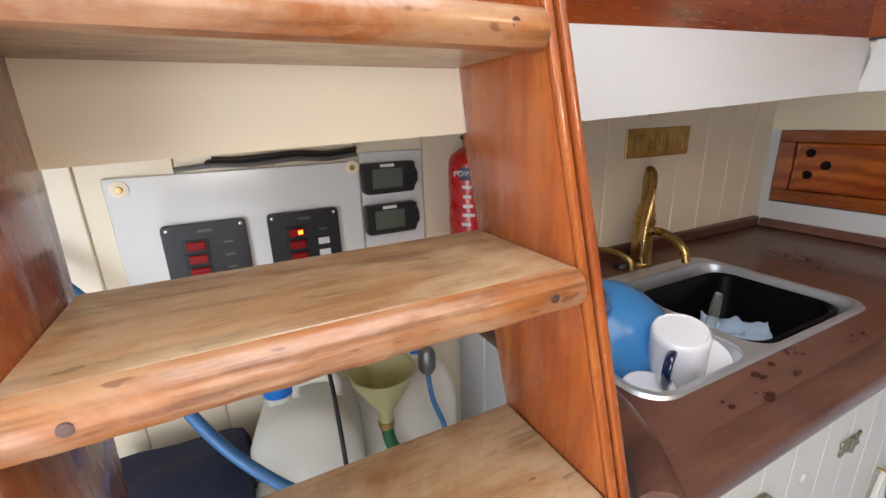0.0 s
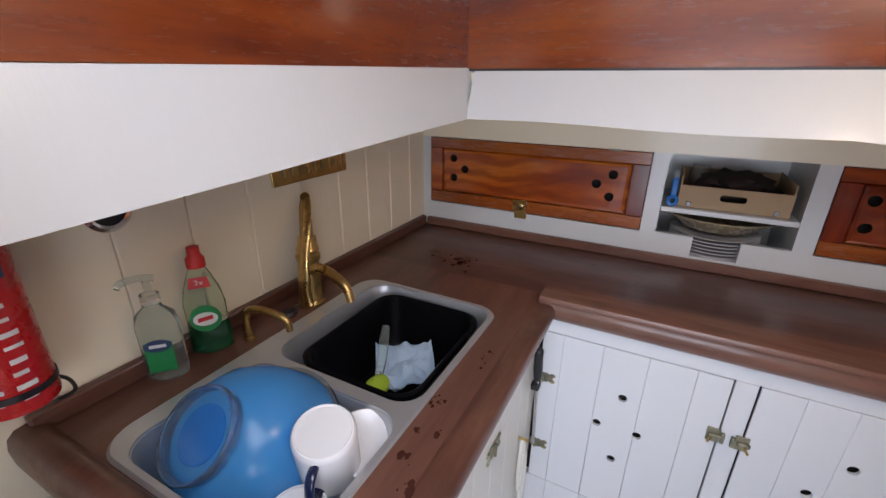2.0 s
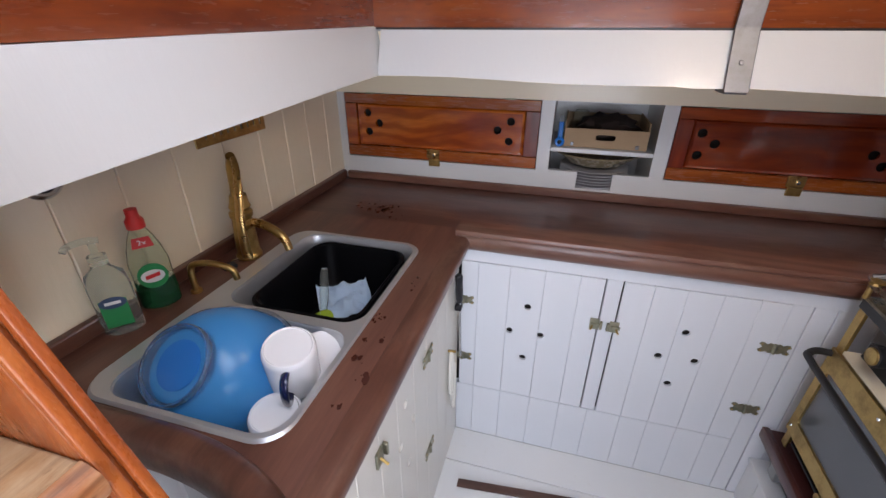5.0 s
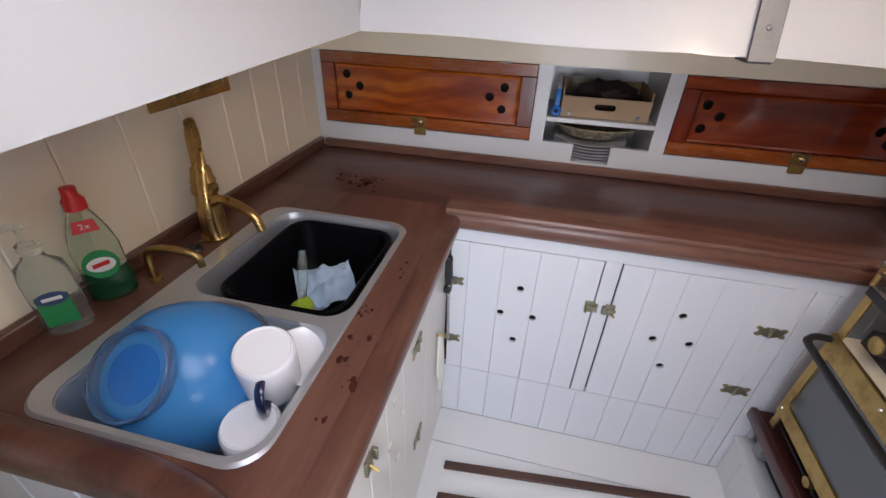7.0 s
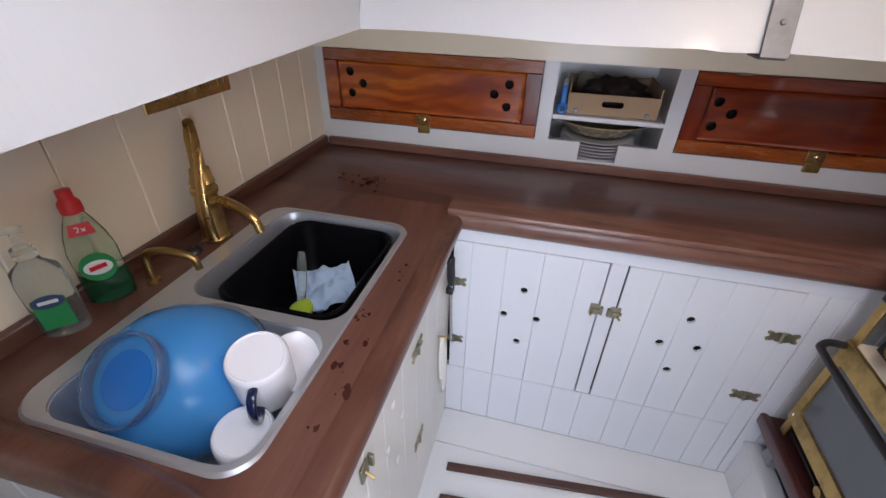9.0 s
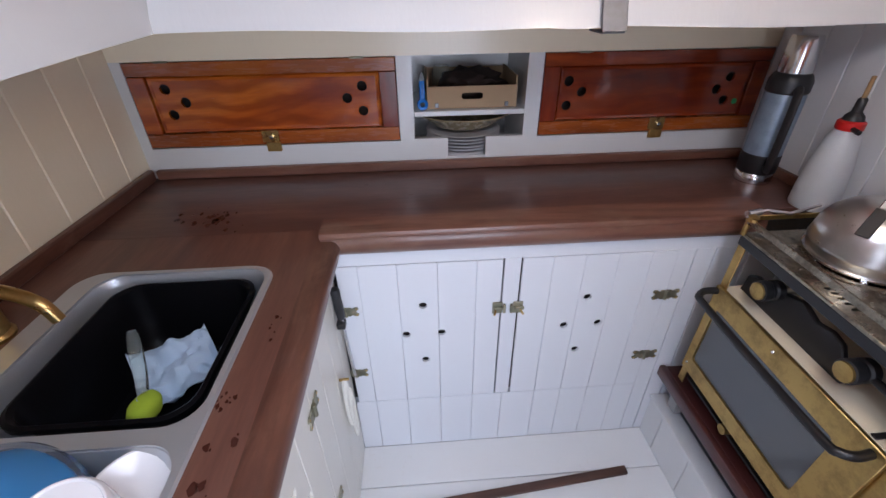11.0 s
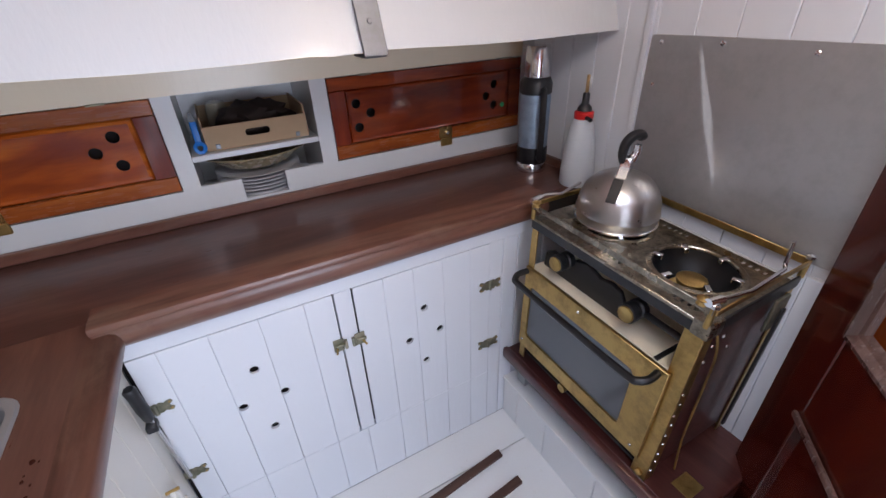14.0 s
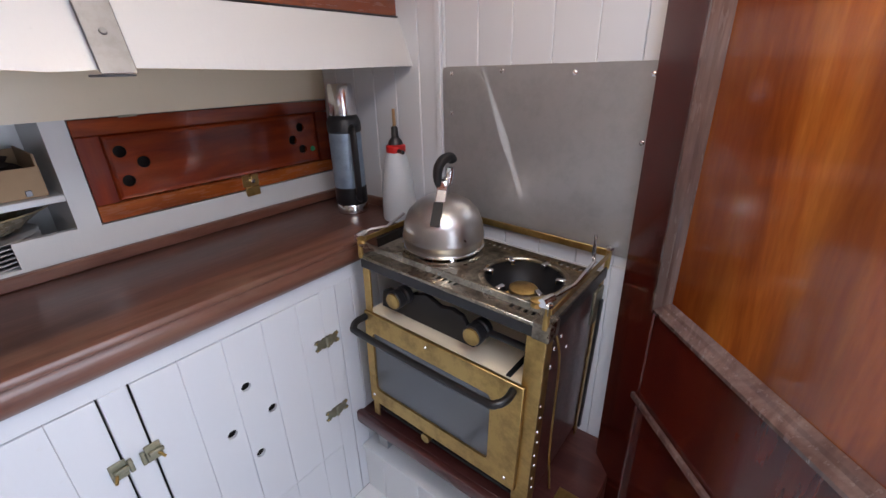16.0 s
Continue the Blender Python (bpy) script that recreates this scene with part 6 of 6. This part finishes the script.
for k in range(9):
    x = -0.285 + k * 0.027
    c = box(x, x + 0.012, YA - 0.05, YA + 0.05, 1.186, 1.234, 0, c)
part("plate", carve(vp, c), BRASS, vent, smooth=False)
part("slide", box(-0.29, -0.06, YA - 0.0018, YA - 0.0006, 1.18, 1.24), BRONZE, vent)
part("slide_knob", lathe([(0.006, 0), (0.005, 0.008), (0, 0.009)], (-0.20, YA - 0.006, 1.21), 10, Matrix.Rotation(radians(90), 4, "X")), BRASS_BRIGHT, vent)
gauge = thing("round_socket", (-0.668, YA, 1.17), "round chrome fitting on the bulkhead under the beam", "fitting")
rot = Matrix.Rotation(radians(90), 4, "X")
part("bezel", lathe([(0.040, 0), (0.040, 0.006), (0.033, 0.012), (0.028, 0.010), (0.028, 0.002)], (-0.668, YA, 1.203), 32, rot, cap=False), CHROME, gauge)
part("face", lathe([(0.029, 0.002), (0.029, 0.004), (0, 0.006)], (-0.668, YA, 1.203), 24, rot), BLACK, gauge)

# ---------------------------------------------------------------- stowage behind the ladder
stow = thing("engine_box", (-1.3, 0.45, 0), "plain white stowage box behind the ladder", "box")
part("lid", box(-1.80, -0.87, 0.34, YA - 0.02, 0.42, 0.44, 0.004), SOLE, stow)
part("front", box(-1.80, -0.87, 0.345, 0.36, 0.0, 0.419, 0.002), SOLE, stow)


def jerrycan(x, y, turn, label):
    j = thing("jerrycan", (x, y, 0.44), label, "jerrycan", "water jerrycans")
    m = Matrix.Translation((x, y, 0.44)) @ Matrix.Rotation(radians(turn), 4, "Z")
    rr = []
    for s, z in ((0.86, 0), (0.98, 0.008), (1.0, 0.03), (0.985, 0.13), (1.0, 0.15), (1.0, 0.26), (0.97, 0.30), (0.80, 0.345), (0.5, 0.365)):
        rr.append([m @ Vector((px * s, py * s, z)) for px, py in rounded(-0.10, 0.10, -0.085, 0.085, 0.035, 4)])
    part("body", loops(rr, True, True), JERRY, j)
    part("neck", lathe([(0.024, 0.36), (0.024, 0.385), (0, 0.386)], (0, 0, 0), 20, m @ Matrix.Translation((0.045, 0, 0))), JERRY, j)
    part("cap", lathe([(0.028, 0.378), (0.028, 0.398), (0.024, 0.402), (0, 0.402)], (0, 0, 0), 20, m @ Matrix.Translation((0.045, 0, 0))), BLUE_PLASTIC, j, "blue screw cap")
    part("handle", tube([m @ Vector(p) for p in ((-0.06, 0, 0.345), (-0.058, 0, 0.39), (-0.02, 0, 0.398), (0.012, 0, 0.39), (0.015, 0, 0.36))], 0.011, 10), JERRY, j)
    return j


jerrycan(-1.075, 0.515, 20, "milky plastic jerrycan with a blue cap")
jerrycan(-1.275, 0.500, 165, "milky plastic jerrycan partly hidden by a hose")
fun = thing("funnel", (-1.135, 0.42, 0.60), "yellowed plastic funnel with a green hose", "funnel")
part("cone", lathe([(0.012, 0.09), (0.014, 0.13), (0.055, 0.20), (0.06, 0.215), (0.056, 0.215), (0.012, 0.135)], (-1.150, 0.40, 0.66), 28, cap=False), FUNNEL, fun)
part("clip", lathe([(0.0145, 0.095), (0.0155, 0.1), (0.0145, 0.108)], (-1.150, 0.40, 0.66), 16), BRASS, fun)
part("hose", tube([(-1.150, 0.40, 0.76), (-1.146, 0.39, 0.72), (-1.12, 0.37, 0.67), (-1.08, 0.37, 0.63), (-1.05, 0.385, 0.58), (-1.06, 0.40, 0.50), (-1.10, 0.40, 0.445)], 0.012, 10), GREEN_HOSE, fun, "green hose")
bh = thing("blue_hose", (-1.4, 0.4, 0.45), "faded blue hose looped behind the ladder", "hose")
part("hose", tube([(-1.68, 0.58, 1.16), (-1.60, 0.57, 1.08), (-1.545, 0.55, 1.0), (-1.48, 0.48, 0.90), (-1.40, 0.40, 0.80), (-1.30, 0.34, 0.72), (-1.20, 0.325, 0.67), (-1.10, 0.33, 0.66), (-1.02, 0.36, 0.70), (-0.98, 0.42, 0.62), (-1.0, 0.45, 0.45)], 0.0095, 10), BLUE_HOSE, bh)
bl = thing("blue_cable", (-1.02, 0.47, 0.45), "thin blue cable down from a grey connector", "cable")
part("connector", lathe([(0.012, 0), (0.017, 0.01), (0.017, 0.04), (0.012, 0.05), (0, 0.05)], (-1.050, 0.43, 0.82), 16), STRAP, bl)
part("wire", tube([(-1.050, 0.43, 0.82), (-1.045, 0.42, 0.76), (-1.02, 0.42, 0.68), (-1.0, 0.44, 0.56), (-1.0, 0.46, 0.442)], 0.0055, 8), BLUE_HOSE, bl)
bk = thing("black_cable", (-1.24, 0.38, 0.45), "thin black cable hanging behind the ladder", "cable")
part("wire", tube([(-1.235, 0.60, 0.93), (-1.232, 0.46, 0.86), (-1.236, 0.37, 0.72), (-1.235, 0.37, 0.55), (-1.23, 0.38, 0.442)], 0.004, 8), BLACK, bk)
kit = bmesh.new()
bmesh.ops.create_cube(kit, size=1)
bmesh.ops.subdivide_edges(kit, edges=kit.edges, cuts=7, use_grid_fill=True)
for v in kit.verts:
    p = v.co.normalized() * 0.62
    v.co = v.co.lerp(p, 0.35) * (1 + 0.10 * noise.noise(v.co * 3))
moved(kit, Matrix.Translation((-1.50, 0.46, 0.595)) @ Matrix.Diagonal((0.24, 0.22, 0.30, 1)))
solid("kit_bag", kit, NAVY, "dark navy canvas bag behind the ladder", "bag")
for x, y, r in ((-1.36, 0.42, 0.06), (-1.19, 0.60, 0.03)):
    w = bmesh.new()
    bmesh.ops.create_icosphere(w, subdivisions=3, radius=1)
    for v in w.verts:
        v.co *= 1 + 0.22 * noise.noise(v.co * 2.6 + Vector((x, y, 0)) * 9)
    moved(w, Matrix.Translation((x, y, 0.44 + r * 2.1)) @ Matrix.Diagonal((r * 1.1, r * 0.9, r * 2.1, 1)))
    solid("plastic_bag", w, JERRY, "crumpled clear plastic bag of bottles", "bag")

# ---------------------------------------------------------------- slats on the sole
for k in range(6):
    xa, xb = -0.238 - 0.112 * k, -0.160 - 0.112 * k
    s = prism([(xa - 0.014, -0.052, 0.0), (xa + 0.014, -0.052, 0.0), (xb + 0.014, -0.872, 0.0), (xb - 0.014, -0.872, 0.0)], (0, 0, 0.012), 0.002)
    solid("floor_slat", s, SLAT, "dark brown wooden grip slat on the white sole", "slat", "grip slats")
